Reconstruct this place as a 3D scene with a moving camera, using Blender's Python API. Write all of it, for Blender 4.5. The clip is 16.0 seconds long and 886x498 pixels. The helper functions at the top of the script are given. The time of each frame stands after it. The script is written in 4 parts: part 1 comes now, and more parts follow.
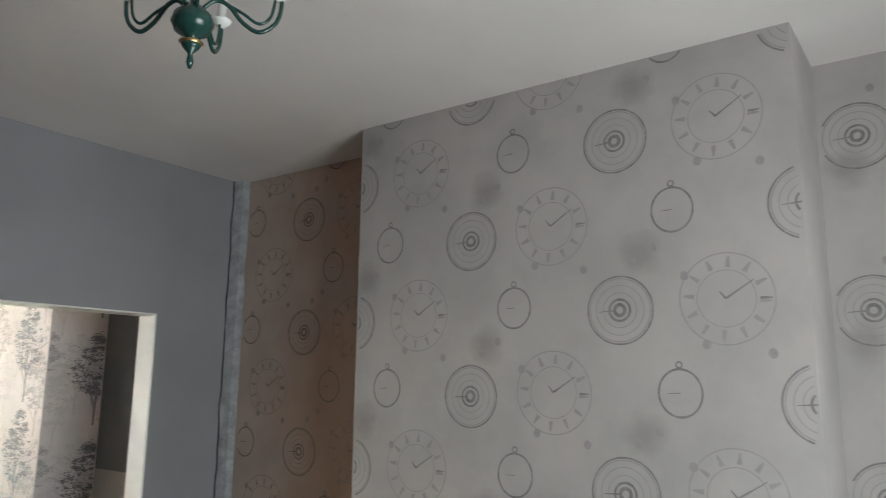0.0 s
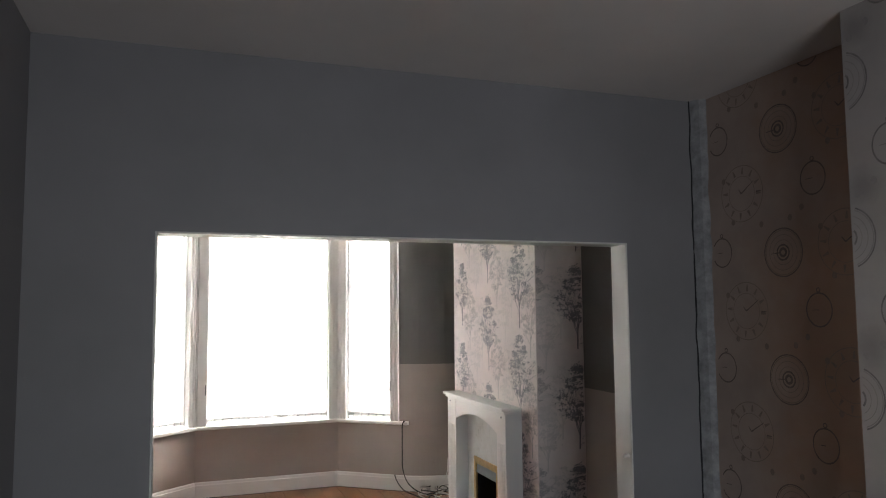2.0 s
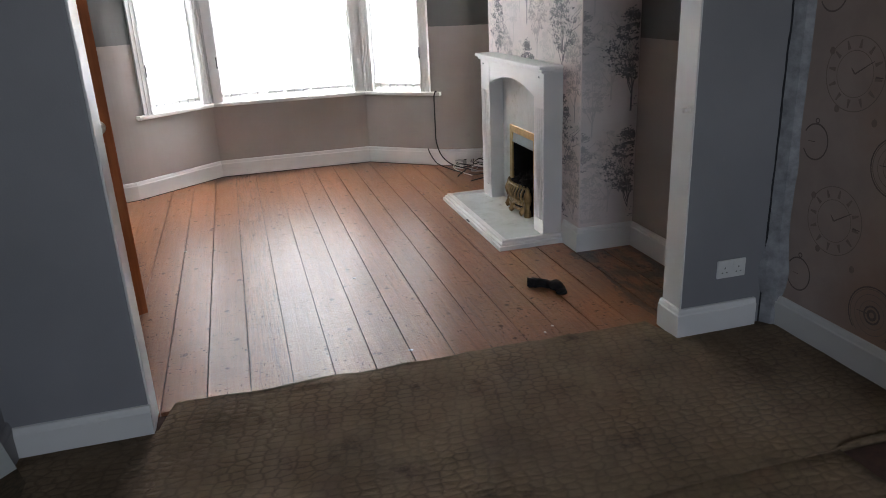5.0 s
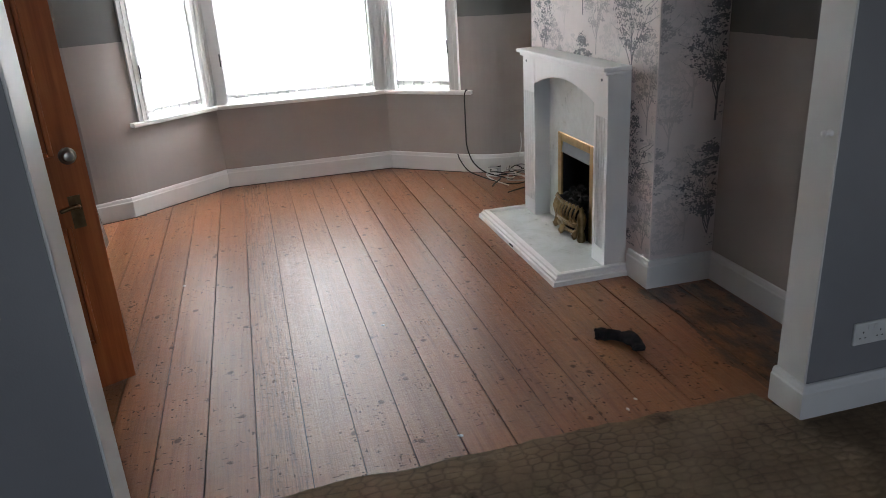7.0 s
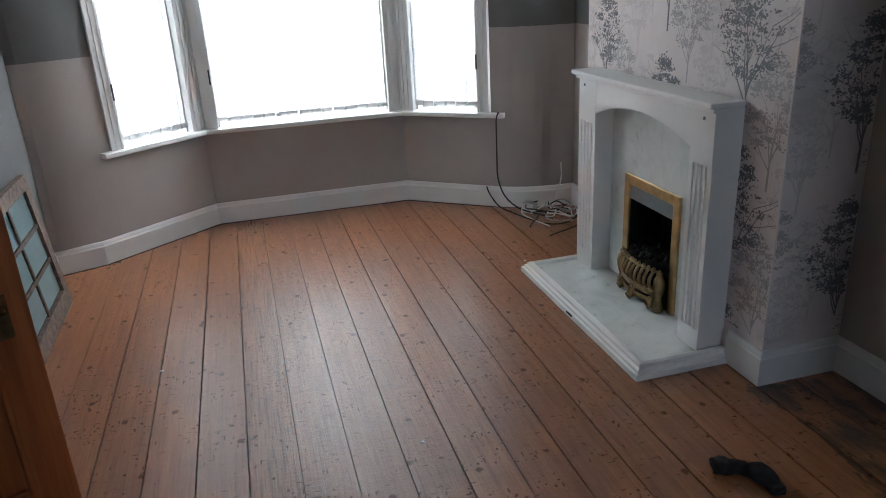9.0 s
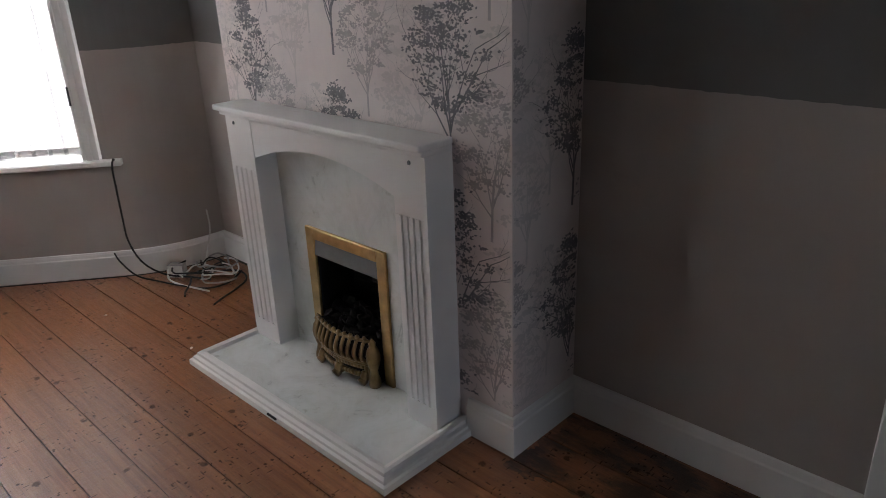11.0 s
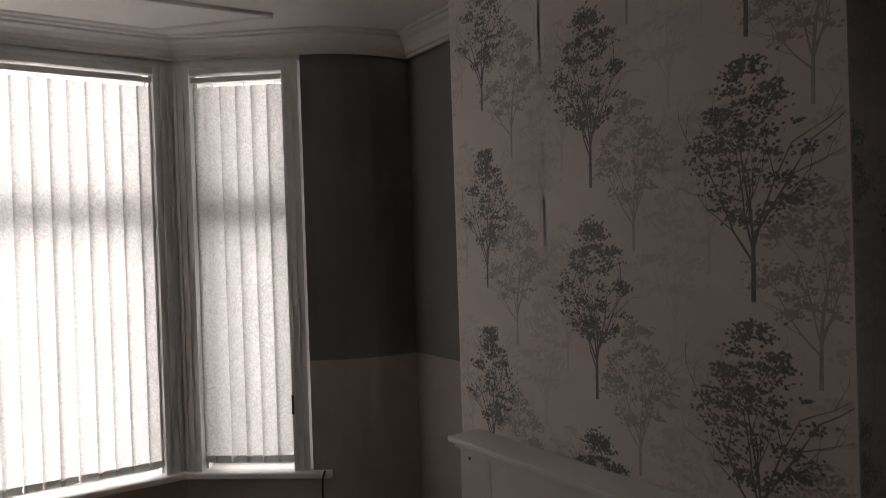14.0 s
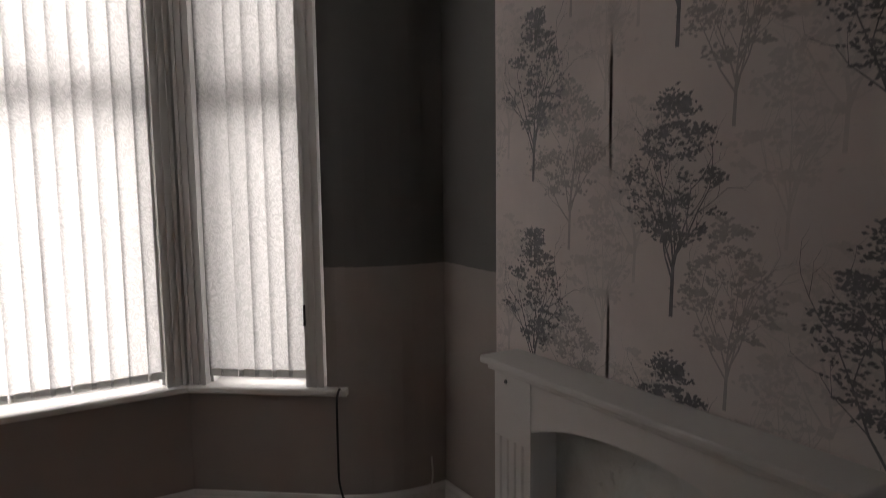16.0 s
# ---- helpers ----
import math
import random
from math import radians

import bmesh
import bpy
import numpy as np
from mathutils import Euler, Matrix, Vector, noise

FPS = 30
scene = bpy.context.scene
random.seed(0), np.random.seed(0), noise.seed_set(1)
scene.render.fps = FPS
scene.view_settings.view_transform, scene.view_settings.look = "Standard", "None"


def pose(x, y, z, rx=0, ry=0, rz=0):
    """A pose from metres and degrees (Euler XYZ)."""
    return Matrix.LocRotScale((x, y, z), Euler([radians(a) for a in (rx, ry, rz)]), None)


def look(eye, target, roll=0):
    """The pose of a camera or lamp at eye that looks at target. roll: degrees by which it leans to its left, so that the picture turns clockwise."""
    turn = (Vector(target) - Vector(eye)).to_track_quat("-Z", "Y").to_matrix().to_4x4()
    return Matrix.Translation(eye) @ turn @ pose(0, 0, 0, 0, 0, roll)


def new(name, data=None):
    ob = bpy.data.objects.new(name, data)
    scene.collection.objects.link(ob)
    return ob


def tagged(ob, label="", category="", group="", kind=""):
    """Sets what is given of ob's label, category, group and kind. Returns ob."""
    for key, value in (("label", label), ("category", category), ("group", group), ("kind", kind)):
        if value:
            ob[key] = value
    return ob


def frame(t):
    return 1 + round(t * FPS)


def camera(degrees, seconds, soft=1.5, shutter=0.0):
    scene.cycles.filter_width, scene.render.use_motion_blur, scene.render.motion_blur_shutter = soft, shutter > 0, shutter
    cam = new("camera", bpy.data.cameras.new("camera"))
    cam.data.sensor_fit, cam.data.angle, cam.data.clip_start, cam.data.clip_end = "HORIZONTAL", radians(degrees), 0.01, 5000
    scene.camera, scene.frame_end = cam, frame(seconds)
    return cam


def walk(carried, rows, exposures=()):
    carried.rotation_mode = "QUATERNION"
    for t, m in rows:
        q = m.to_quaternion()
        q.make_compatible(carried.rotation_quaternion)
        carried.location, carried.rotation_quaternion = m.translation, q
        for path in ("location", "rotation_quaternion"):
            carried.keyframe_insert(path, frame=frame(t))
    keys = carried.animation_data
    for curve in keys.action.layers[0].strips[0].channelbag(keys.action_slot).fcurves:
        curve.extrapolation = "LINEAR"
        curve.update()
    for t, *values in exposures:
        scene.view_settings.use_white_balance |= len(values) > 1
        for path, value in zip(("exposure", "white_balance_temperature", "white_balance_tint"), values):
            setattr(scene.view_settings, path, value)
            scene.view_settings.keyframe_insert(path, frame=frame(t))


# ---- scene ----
cam = camera(62.7, 16.0, soft=0.8, shutter=0.2)
PATH = [
    (0, (-0.009, -0.234, 1.796), (-1.154, 1.366, 2.155), 0.6),
    (0.5, (-0.034, -0.245, 1.789), (-1.439, 1.134, 2.145), 0.9),
    (1, (-0.058, -0.262, 1.786), (-1.707, 0.835, 2.069), 0.2),
    (1.5, (-0.093, -0.265, 1.795), (-1.895, 0.572, 2.025), -0.1),
    (2, (-0.095, -0.257, 1.787), (-1.971, 0.416, 1.951), -0.5),
    (2.5, (-0.118, -0.215, 1.725), (-2.027, 0.38, 1.702), -1.4),
    (3, (-0.143, -0.168, 1.623), (-2.05, 0.356, 1.324), -2.3),
    (3.5, (-0.198, -0.139, 1.576), (-2.069, 0.362, 1.076), -2.6),
    (4, (-0.317, -0.065, 1.549), (-2.154, 0.425, 0.928), -2.8),
    (4.2, (-0.405, -0.038, 1.541), (-2.234, 0.452, 0.897), -3.0),
    (6.3, (-1.201, 0.278, 1.567), (-3.013, 0.755, 0.867), -2.4),
    (6.5, (-1.304, 0.218, 1.568), (-3.118, 0.685, 0.867), -3.0),
    (7, (-1.473, 0.16, 1.572), (-3.287, 0.612, 0.861), -3.4),
    (7.5, (-1.705, 0.201, 1.565), (-3.508, 0.64, 0.818), -3.4),
    (8, (-1.921, 0.266, 1.571), (-3.725, 0.677, 0.813), -3.4),
    (8.5, (-2.13, 0.248, 1.563), (-3.934, 0.657, 0.802), -3.1),
    (9, (-2.412, 0.163, 1.601), (-4.22, 0.637, 0.889), -3.0),
    (9.5, (-2.624, 0.162, 1.604), (-4.432, 0.677, 0.922), -3.4),
    (10, (-2.855, 0.3, 1.615), (-4.552, 1.12, 0.946), -2.2),
    (10.2, (-2.928, 0.333, 1.626), (-4.517, 1.334, 0.938), -1.8),
    (12.3, (-3.583, 0.372, 1.622), (-4.782, 1.782, 0.864), -2.2),
    (12.5, (-3.616, 0.376, 1.63), (-4.893, 1.74, 0.916), -2.0),
    (13, (-3.661, 0.329, 1.707), (-5.104, 1.61, 1.183), -2.7),
    (13.5, (-3.685, 0.312, 1.783), (-5.31, 1.456, 1.554), -3.6),
    (14, (-3.676, 0.315, 1.823), (-5.339, 1.425, 1.807), -1.9),
    (14.5, (-3.674, 0.352, 1.872), (-5.365, 1.408, 2.029), -1.6),
    (15, (-3.769, 0.399, 1.843), (-5.477, 1.427, 1.997), -1.0),
    (15.5, (-3.937, 0.448, 1.807), (-5.651, 1.478, 1.861), -0.2),
    (16, (-4.083, 0.537, 1.706), (-5.773, 1.582, 1.473), -0.7),
]
EXPOSURES = [  # seconds, stops, kelvin, tint
    (0, 1.65, 7100, 6),
    (0.5, 1.3, 7100, 10),
    (1, 0.3, 7300, 14),
    (1.5, 0.2, 7100, 14),
    (2, 0.35, 7050, 14),
    (2.5, 0.45, 6950, 14),
    (3, 0.45, 6700, 14),
    (3.5, 0.5, 6500, 14),
    (4, 0.6, 6500, 14),
    (6.5, 0.3, 6380, 12),
    (7.5, 0.4, 6380, 12),
    (8, 0.2, 6380, 12),
    (8.5, 0.2, 6380, 12),
    (9, -0.12, 6000, 9),
    (9.5, -0.48, 6200, 12),
    (10, -1, 6700, 17),
    (10.2, -1, 6700, 17),
    (12.3, 0.92, 6300, 15),
    (12.5, 0.74, 6300, 15),
    (13, -0.1, 6500, 16),
    (13.5, -1.68, 6900, 17),
    (14, -2.02, 7300, 20),
    (14.5, -2.1, 7300, 20),
    (15, -2.1, 7300, 20),
    (15.5, -2.27, 7300, 20),
    (16, -2.02, 7300, 20),
]
walk(cam, [(t, look(eye, target, roll)) for t, eye, target, roll in PATH], EXPOSURES)

# ---- world, sun, window light ----
world = bpy.data.worlds.new("sky")
scene.world = world
world.use_nodes = True
wn, wl = world.node_tree.nodes, world.node_tree.links
sky = wn.new("ShaderNodeTexSky")
sky.sky_type = "NISHITA"
sky.sun_disc = False
sky.sun_elevation, sky.sun_rotation = radians(38), radians(250)
wl.new(sky.outputs[0], wn["Background"].inputs[0])
wn["Background"].inputs[1].default_value = 0.12
SUN = bpy.data.lights.new("sun", "SUN")
SUN.energy, SUN.angle, SUN.color = 0.8, radians(12), (1.0, 0.97, 0.93)
new("sun", SUN).matrix_world = look((-20, 3, 15), (0, 0, 0))


def window_lamp(x, y, z, aim, w, h, watts, colour=(0.965, 0.985, 1.0)):
    """Sky light standing in a window's opening, outside the glass."""
    d = bpy.data.lights.new("window_light", "AREA")
    d.shape, d.size, d.size_y, d.energy, d.color = "RECTANGLE", w, h, watts, colour
    new("window_light", d).matrix_world = look((x, y, z), aim)


BAY = [(-7.089, -0.765), (-7.605, -0.115), (-7.605, 1.275), (-7.089, 1.925)]
window_lamp(-8.08, 0.58, 1.7, (-7.0, 0.58, 1.7), 1.7, 2.35, 700)
window_lamp(-7.78, 1.85, 1.7, (-7.0, 1.23, 1.7), 0.95, 2.35, 205)
window_lamp(-7.78, -0.69, 1.7, (-7.0, -0.07, 1.7), 0.95, 2.35, 215)
window_lamp(1.15, 0.75, 1.55, (0.0, 0.75, 1.55), 1.3, 1.4, 26, (0.8, 0.9, 1.0))

# ---- materials ----


class Nodes:
    """A principled material with a few chained helpers."""

    def __init__(self, name, rough=0.6, metal=0.0):
        self.m = bpy.data.materials.new(name)
        self.m.use_nodes = True
        self.t = self.m.node_tree
        self.b = self.t.nodes["Principled BSDF"]
        self.b.inputs["Roughness"].default_value = rough
        self.b.inputs["Metallic"].default_value = metal

    def add(self, kind, **inputs):
        n = self.t.nodes.new(kind)
        for k, v in inputs.items():
            n.inputs[k.replace("_", " ")].default_value = v
        return n

    def link(self, a, b):
        self.t.links.new(a, b)

    def coords(self, scale=(1, 1, 1), turn=(0, 0, 0)):
        c = self.add("ShaderNodeTexCoord")
        mp = self.add("ShaderNodeMapping", Scale=scale, Rotation=turn)
        self.link(c.outputs["Object"], mp.inputs[0])
        return mp.outputs[0]

    def noise(self, scale, detail=4, rough=0.55, stretch=(1, 1, 1)):
        n = self.add("ShaderNodeTexNoise", Scale=scale, Detail=detail, Roughness=rough)
        self.link(self.coords(stretch), n.inputs["Vector"])
        return n.outputs["Fac"]

    def ramp(self, fac, stops):
        r = self.add("ShaderNodeValToRGB")
        e = r.color_ramp.elements
        while len(e) < len(stops):
            e.new(0.5)
        for el, (p, c) in zip(e, stops):
            el.position = p
            el.color = (*c, 1) if len(c) == 3 else c
        self.link(fac, r.inputs[0])
        return r.outputs[0]

    def mix(self, fac, a, b, mode="MIX"):
        n = self.add("ShaderNodeMix")
        n.data_type, n.blend_type = "RGBA", mode
        for sock, v in ((n.inputs[0], fac), (n.inputs[6], a), (n.inputs[7], b)):
            if isinstance(v, (int, float)):
                sock.default_value = v
            elif isinstance(v, tuple):
                sock.default_value = (*v, 1)
            else:
                self.link(v, sock)
        return n.outputs[2]

    def math(self, op, a, b=0.0):
        n = self.add("ShaderNodeMath")
        n.operation = op
        for sock, v in ((n.inputs[0], a), (n.inputs[1], b)):
            if isinstance(v, (int, float)):
                sock.default_value = v
            else:
                self.link(v, sock)
        return n.outputs[0]

    def axis(self, k):
        c = self.add("ShaderNodeTexCoord")
        s = self.add("ShaderNodeSeparateXYZ")
        self.link(c.outputs["Object"], s.inputs[0])
        return s.outputs[k]

    def colour(self, c):
        if isinstance(c, tuple):
            self.b.inputs["Base Color"].default_value = (*c, 1)
        else:
            self.link(c, self.b.inputs["Base Color"])
        return self

    def rough(self, fac, lo, hi):
        n = self.add("ShaderNodeMapRange")
        n.inputs["To Min"].default_value, n.inputs["To Max"].default_value = lo, hi
        self.link(fac, n.inputs[0])
        self.link(n.outputs[0], self.b.inputs["Roughness"])
        return self

    def bump(self, height, strength=0.2, dist=0.002):
        n = self.add("ShaderNodeBump", Strength=strength, Distance=dist)
        self.link(height, n.inputs["Height"])
        self.link(n.outputs[0], self.b.inputs["Normal"])
        return self


def paint(name, base, wear=0.08, rough=0.55, relief=0.15, grain=180.0, dirt=(0.35, 0.31, 0.27)):
    """Painted surface: fine roller texture, broad uneven tone, a few scuffs."""
    n = Nodes(name, rough)
    broad = n.noise(1.7, 5)
    fine = n.noise(grain, 2)
    lo, hi = tuple(c * (1 - wear) for c in base), tuple(min(1, c * (1 + wear)) for c in base)
    c = n.ramp(broad, [(0.3, lo), (0.7, hi)])
    scuff = n.ramp(n.noise(9.0, 6, 0.7), [(0.64, (0, 0, 0)), (0.8, (0.5, 0.5, 0.5))])
    c = n.mix(n.math("MULTIPLY", scuff, 0.5), c, dirt)
    n.colour(c).bump(fine, relief, 0.0015).rough(broad, rough - 0.06, rough + 0.08)
    return n.m


def two_tone(name, low, high, z):
    """Wall painted in two colours that meet in a brushed line at height z."""
    n = Nodes(name, 0.7)
    broad = n.noise(1.3, 5)
    wob = n.math("MULTIPLY", n.math("SUBTRACT", n.noise(22.0, 3), 0.5), 0.012)
    above = n.math("GREATER_THAN", n.math("ADD", n.axis(2), wob), z)
    a = n.ramp(broad, [(0.3, tuple(c * 0.9 for c in low)), (0.7, tuple(c * 1.08 for c in low))])
    b = n.ramp(broad, [(0.3, tuple(c * 0.9 for c in high)), (0.7, tuple(c * 1.1 for c in high))])
    c = n.mix(above, a, b)
    scuff = n.ramp(n.noise(6.0, 7, 0.72), [(0.62, (0, 0, 0)), (0.78, (0.35, 0.35, 0.35))])
    c = n.mix(scuff, c, tuple(v * 0.7 for v in low))
    n.colour(c).bump(n.noise(160.0, 2), 0.2, 0.0015)
    return n.m


def gloss_white(name, base=(0.78, 0.78, 0.77), rough=0.32, chips=0.6):
    n = Nodes(name, rough)
    broad = n.noise(2.3, 4)
    c = n.ramp(broad, [(0.3, tuple(v * 0.93 for v in base)), (0.7, base)])
    grime = n.ramp(n.noise(14.0, 6, 0.7), [(0.66, (0, 0, 0)), (0.85, (chips, chips, chips))])
    c = n.mix(grime, c, (0.36, 0.32, 0.27))
    n.colour(c).bump(n.noise(60.0, 3, stretch=(1, 1, 0.2)), 0.12, 0.001).rough(broad, rough - 0.05, rough + 0.12)
    return n.m


def board_wood(name, raised=0.0):
    """Old stripped pine boards: orange stain, long grain, a lane greyed by wear and painted-in window sheen, knots and
    dark scars.
    """
    n = Nodes(name, 0.4)
    info = n.add("ShaderNodeObjectInfo")
    co = n.add("ShaderNodeTexCoord")
    shift = n.add("ShaderNodeVectorMath")
    n.link(co.outputs["Object"], shift.inputs[0])
    jump = n.add("ShaderNodeCombineXYZ")
    n.link(n.math("MULTIPLY", info.outputs["Random"], 37.0), jump.inputs[0])
    n.link(n.math("MULTIPLY", info.outputs["Random"], 11.0), jump.inputs[2])
    n.link(jump.outputs[0], shift.inputs[1])

    def tex(scale, stretch, detail=5, rough=0.6):
        mp = n.add("ShaderNodeMapping", Scale=stretch)
        n.link(shift.outputs[0], mp.inputs[0])
        t = n.add("ShaderNodeTexNoise", Scale=scale, Detail=detail, Roughness=rough)
        n.link(mp.outputs[0], t.inputs["Vector"])
        return t.outputs["Fac"]

    grain = tex(24.0, (0.07, 1.7, 1), 6, 0.65)
    fine = tex(110.0, (0.06, 1.6, 1), 4, 0.7)
    patch = tex(2.6, (0.8, 1.8, 1), 5, 0.65)
    cross = tex(7.0, (1.2, 0.5, 1), 5, 0.7)
    base = n.ramp(grain, [(0.22, (0.165, 0.06, 0.024)), (0.5, (0.275, 0.108, 0.044)), (0.78, (0.34, 0.148, 0.064))])
    tone = n.ramp(info.outputs["Random"], [(0.0, (0.88, 0.87, 0.87)), (0.5, (1.0, 1.0, 1.0)), (1.0, (1.09, 1.07, 1.06))])
    base = n.mix(1.0, base, tone, "MULTIPLY")
    base = n.mix(1.0, base, n.ramp(cross, [(0.28, (0.86, 0.84, 0.84)), (0.66, (1.06, 1.05, 1.04))]), "MULTIPLY")
    # grey down the middle: window sheen painted into the colour, with some real wear
    sheen_lane = n.math("SUBTRACT", 1.0, n.math("MULTIPLY", n.math("ABSOLUTE", n.math("SUBTRACT", n.axis(1), 0.35)), 0.95))
    worn = n.math("MULTIPLY", n.math("MAXIMUM", sheen_lane, 0.0), n.ramp(patch, [(0.2, (0.5, 0.5, 0.5)), (0.8, (0.8, 0.8, 0.8))]))
    grey = n.ramp(fine, [(0.25, (0.17, 0.11, 0.08)), (0.75, (0.29, 0.215, 0.17))])
    base = n.mix(n.math("MULTIPLY", worn, 0.25 + 0.35 * raised), base, grey)
    nick = tex(70.0, (1.0, 0.3, 1), 5, 0.75)
    base = n.mix(n.ramp(nick, [(0.62, (0, 0, 0)), (0.67, (0.75, 0.75, 0.75))]), base, (0.045, 0.022, 0.014))
    base = n.mix(1.0, base, n.ramp(fine, [(0.3, (0.82, 0.8, 0.78)), (0.6, (1.05, 1.05, 1.05))]), "MULTIPLY")
    if raised:
        streak = n.ramp(tex(60.0, (0.05, 1.4, 1), 5, 0.75), [(0.42, (0.8, 0.8, 0.8)), (0.5, (0, 0, 0))])
        base = n.mix(n.math("MULTIPLY", streak, raised), base, (0.04, 0.022, 0.015))
    # knots, nail heads, short dents across and along the grain
    wob = n.add("ShaderNodeTexNoise", Scale=45.0, Detail=2)
    n.link(shift.outputs[0], wob.inputs["Vector"])
    pits = None
    marks = ((5.2, 0.08, 0.5, (0.8, 1.0, 1), 0.75), (15.0, 0.1, 0.54, (0.8, 1.0, 1), 0.8), (8.0, 0.07, 0.45, (3.2, 0.6, 1), 0.8), (9.0, 0.075, 0.5, (0.5, 2.4, 1), 0.75), (32.0, 0.13, 0.57, (1.0, 0.8, 1), 0.9))
    for size, reach, keep, stretch, depth in marks:
        knot = n.add("ShaderNodeTexVoronoi", Scale=size)
        knot.voronoi_dimensions = "2D"
        mp = n.add("ShaderNodeMapping", Scale=stretch)
        n.link(shift.outputs[0], mp.inputs[0])
        n.link(mp.outputs[0], knot.inputs["Vector"])
        edge = n.math("ADD", knot.outputs["Distance"], n.math("MULTIPLY", n.math("SUBTRACT", wob.outputs["Fac"], 0.5), reach * 1.1))
        spot = n.ramp(edge, [(reach * 0.55, (depth, depth, depth)), (reach, (0, 0, 0))])
        spot = n.math("MULTIPLY", spot, n.math("GREATER_THAN", cross, keep))
        base = n.mix(spot, base, (0.04, 0.018, 0.01))
        pits = spot if pits is None else n.math("MAXIMUM", pits, spot)
    # old varnish left in the recess by the chimney breast
    inx = n.math("GREATER_THAN", n.math("ADD", n.axis(0), n.math("MULTIPLY", patch, 0.3)), -4.36)
    iny = n.math("GREATER_THAN", n.math("ADD", n.axis(1), n.math("MULTIPLY", patch, 0.34)), 2.09)
    old = n.math("MULTIPLY", n.math("MULTIPLY", inx, iny), n.ramp(tex(9.0, (0.5, 1.2, 1), 6, 0.7), [(0.42, (1, 1, 1)), (0.6, (0.15, 0.15, 0.15))]))
    base = n.mix(n.math("MULTIPLY", old, 0.9), base, (0.018, 0.012, 0.01))
    n.colour(base)
    n.rough(n.math("ADD", n.math("MULTIPLY", patch, 0.6), n.math("MULTIPLY", fine, 0.4)), 0.19, 0.43)
    bare = n.math("SUBTRACT", 1.0, n.math("MULTIPLY", pits, 0.9))
    n.link(n.math("MULTIPLY", bare, 0.5), n.b.inputs["Specular IOR Level"])
    n.link(n.math("MULTIPLY", bare, 0.17), n.b.inputs["Coat Weight"])
    n.b.inputs["Coat Roughness"].default_value = 0.22
    n.bump(n.math("ADD", grain, n.math("ADD", n.math("MULTIPLY", fine, 0.5), n.math("SUBTRACT", n.math("ADD", n.math("MULTIPLY", nick, 1.2), cross), n.math("MULTIPLY", pits, 0.3)))), 0.5 + 0.4 * raised, 0.0025)
    return n.m


def pine(name):
    n = Nodes(name, 0.42)
    grain = n.noise(22.0, 5, 0.6, (1.6, 1.6, 0.07))
    c = n.ramp(grain, [(0.25, (0.27, 0.068, 0.017)), (0.55, (0.44, 0.128, 0.033)), (0.8, (0.52, 0.175, 0.05))])
    k = n.add("ShaderNodeTexVoronoi", Scale=4.6)
    n.link(n.coords((1, 1, 0.7)), k.inputs["Vector"])
    c = n.mix(n.ramp(k.outputs["Distance"], [(0.05, (0.9, 0.9, 0.9)), (0.11, (0, 0, 0))]), c, (0.07, 0.022, 0.008))
    n.colour(c).bump(grain, 0.2, 0.001)
    return n.m


def carpet_mat(name):
    n = Nodes(name, 0.95)
    pile = n.noise(420.0, 2)
    weave = n.add("ShaderNodeTexVoronoi", Scale=19.0, Randomness=0.58)
    weave.feature = "DISTANCE_TO_EDGE"
    n.link(n.coords((1.5, 0.95, 1), (0, 0, radians(6))), weave.inputs["Vector"])
    c = n.ramp(n.noise(2.4, 6, 0.7), [(0.32, (0.14, 0.086, 0.047)), (0.55, (0.27, 0.18, 0.104)), (0.75, (0.36, 0.255, 0.152))])
    rubbed = n.ramp(n.noise(3.2, 5, 0.7), [(0.35, (0.3, 0.3, 0.3)), (0.6, (0.95, 0.95, 0.95))])
    seams = n.ramp(weave.outputs["Distance"], [(0.02, (0.62, 0.62, 0.62)), (0.17, (0, 0, 0))])
    c = n.mix(n.math("MULTIPLY", seams, rubbed), c, (0.04, 0.025, 0.014))
    c = n.mix(0.4, c, n.ramp(pile, [(0.3, (0.04, 0.026, 0.013)), (0.7, (0.19, 0.14, 0.08))]))
    stain = n.ramp(n.noise(5.0, 6, 0.75), [(0.58, (0, 0, 0)), (0.74, (0.9, 0.9, 0.9))])
    c = n.mix(stain, c, (0.028, 0.017, 0.01))
    n.colour(c).bump(n.math("ADD", pile, n.math("MULTIPLY", weave.outputs["Distance"], 2.4)), 0.9, 0.006)
    return n.m


def marble(name):
    n = Nodes(name, 0.06)
    n.b.inputs["Specular IOR Level"].default_value = 0.7
    v = n.add("ShaderNodeTexNoise", Scale=4.5, Detail=9, Roughness=0.72, Distortion=1.6)
    n.link(n.coords(), v.inputs["Vector"])
    c = n.ramp(v.outputs["Fac"], [(0.32, (0.45, 0.48, 0.47)), (0.4, (0.68, 0.71, 0.69)), (0.54, (0.75, 0.785, 0.775)), (0.7, (0.79, 0.82, 0.815))])
    c = n.mix(n.ramp(n.noise(16.0, 5), [(0.66, (0, 0, 0)), (0.74, (0.5, 0.5, 0.5))]), c, (0.4, 0.41, 0.36))
    n.colour(c)
    return n.m


def metal(name, base, rough=0.3, patch=0.35):
    n = Nodes(name, rough, 1.0)
    t = n.noise(18.0, 5)
    n.colour(n.ramp(t, [(0.3, tuple(c * (1 - patch) for c in base)), (0.7, base)])).rough(t, rough - 0.08, rough + 0.18)
    return n.m


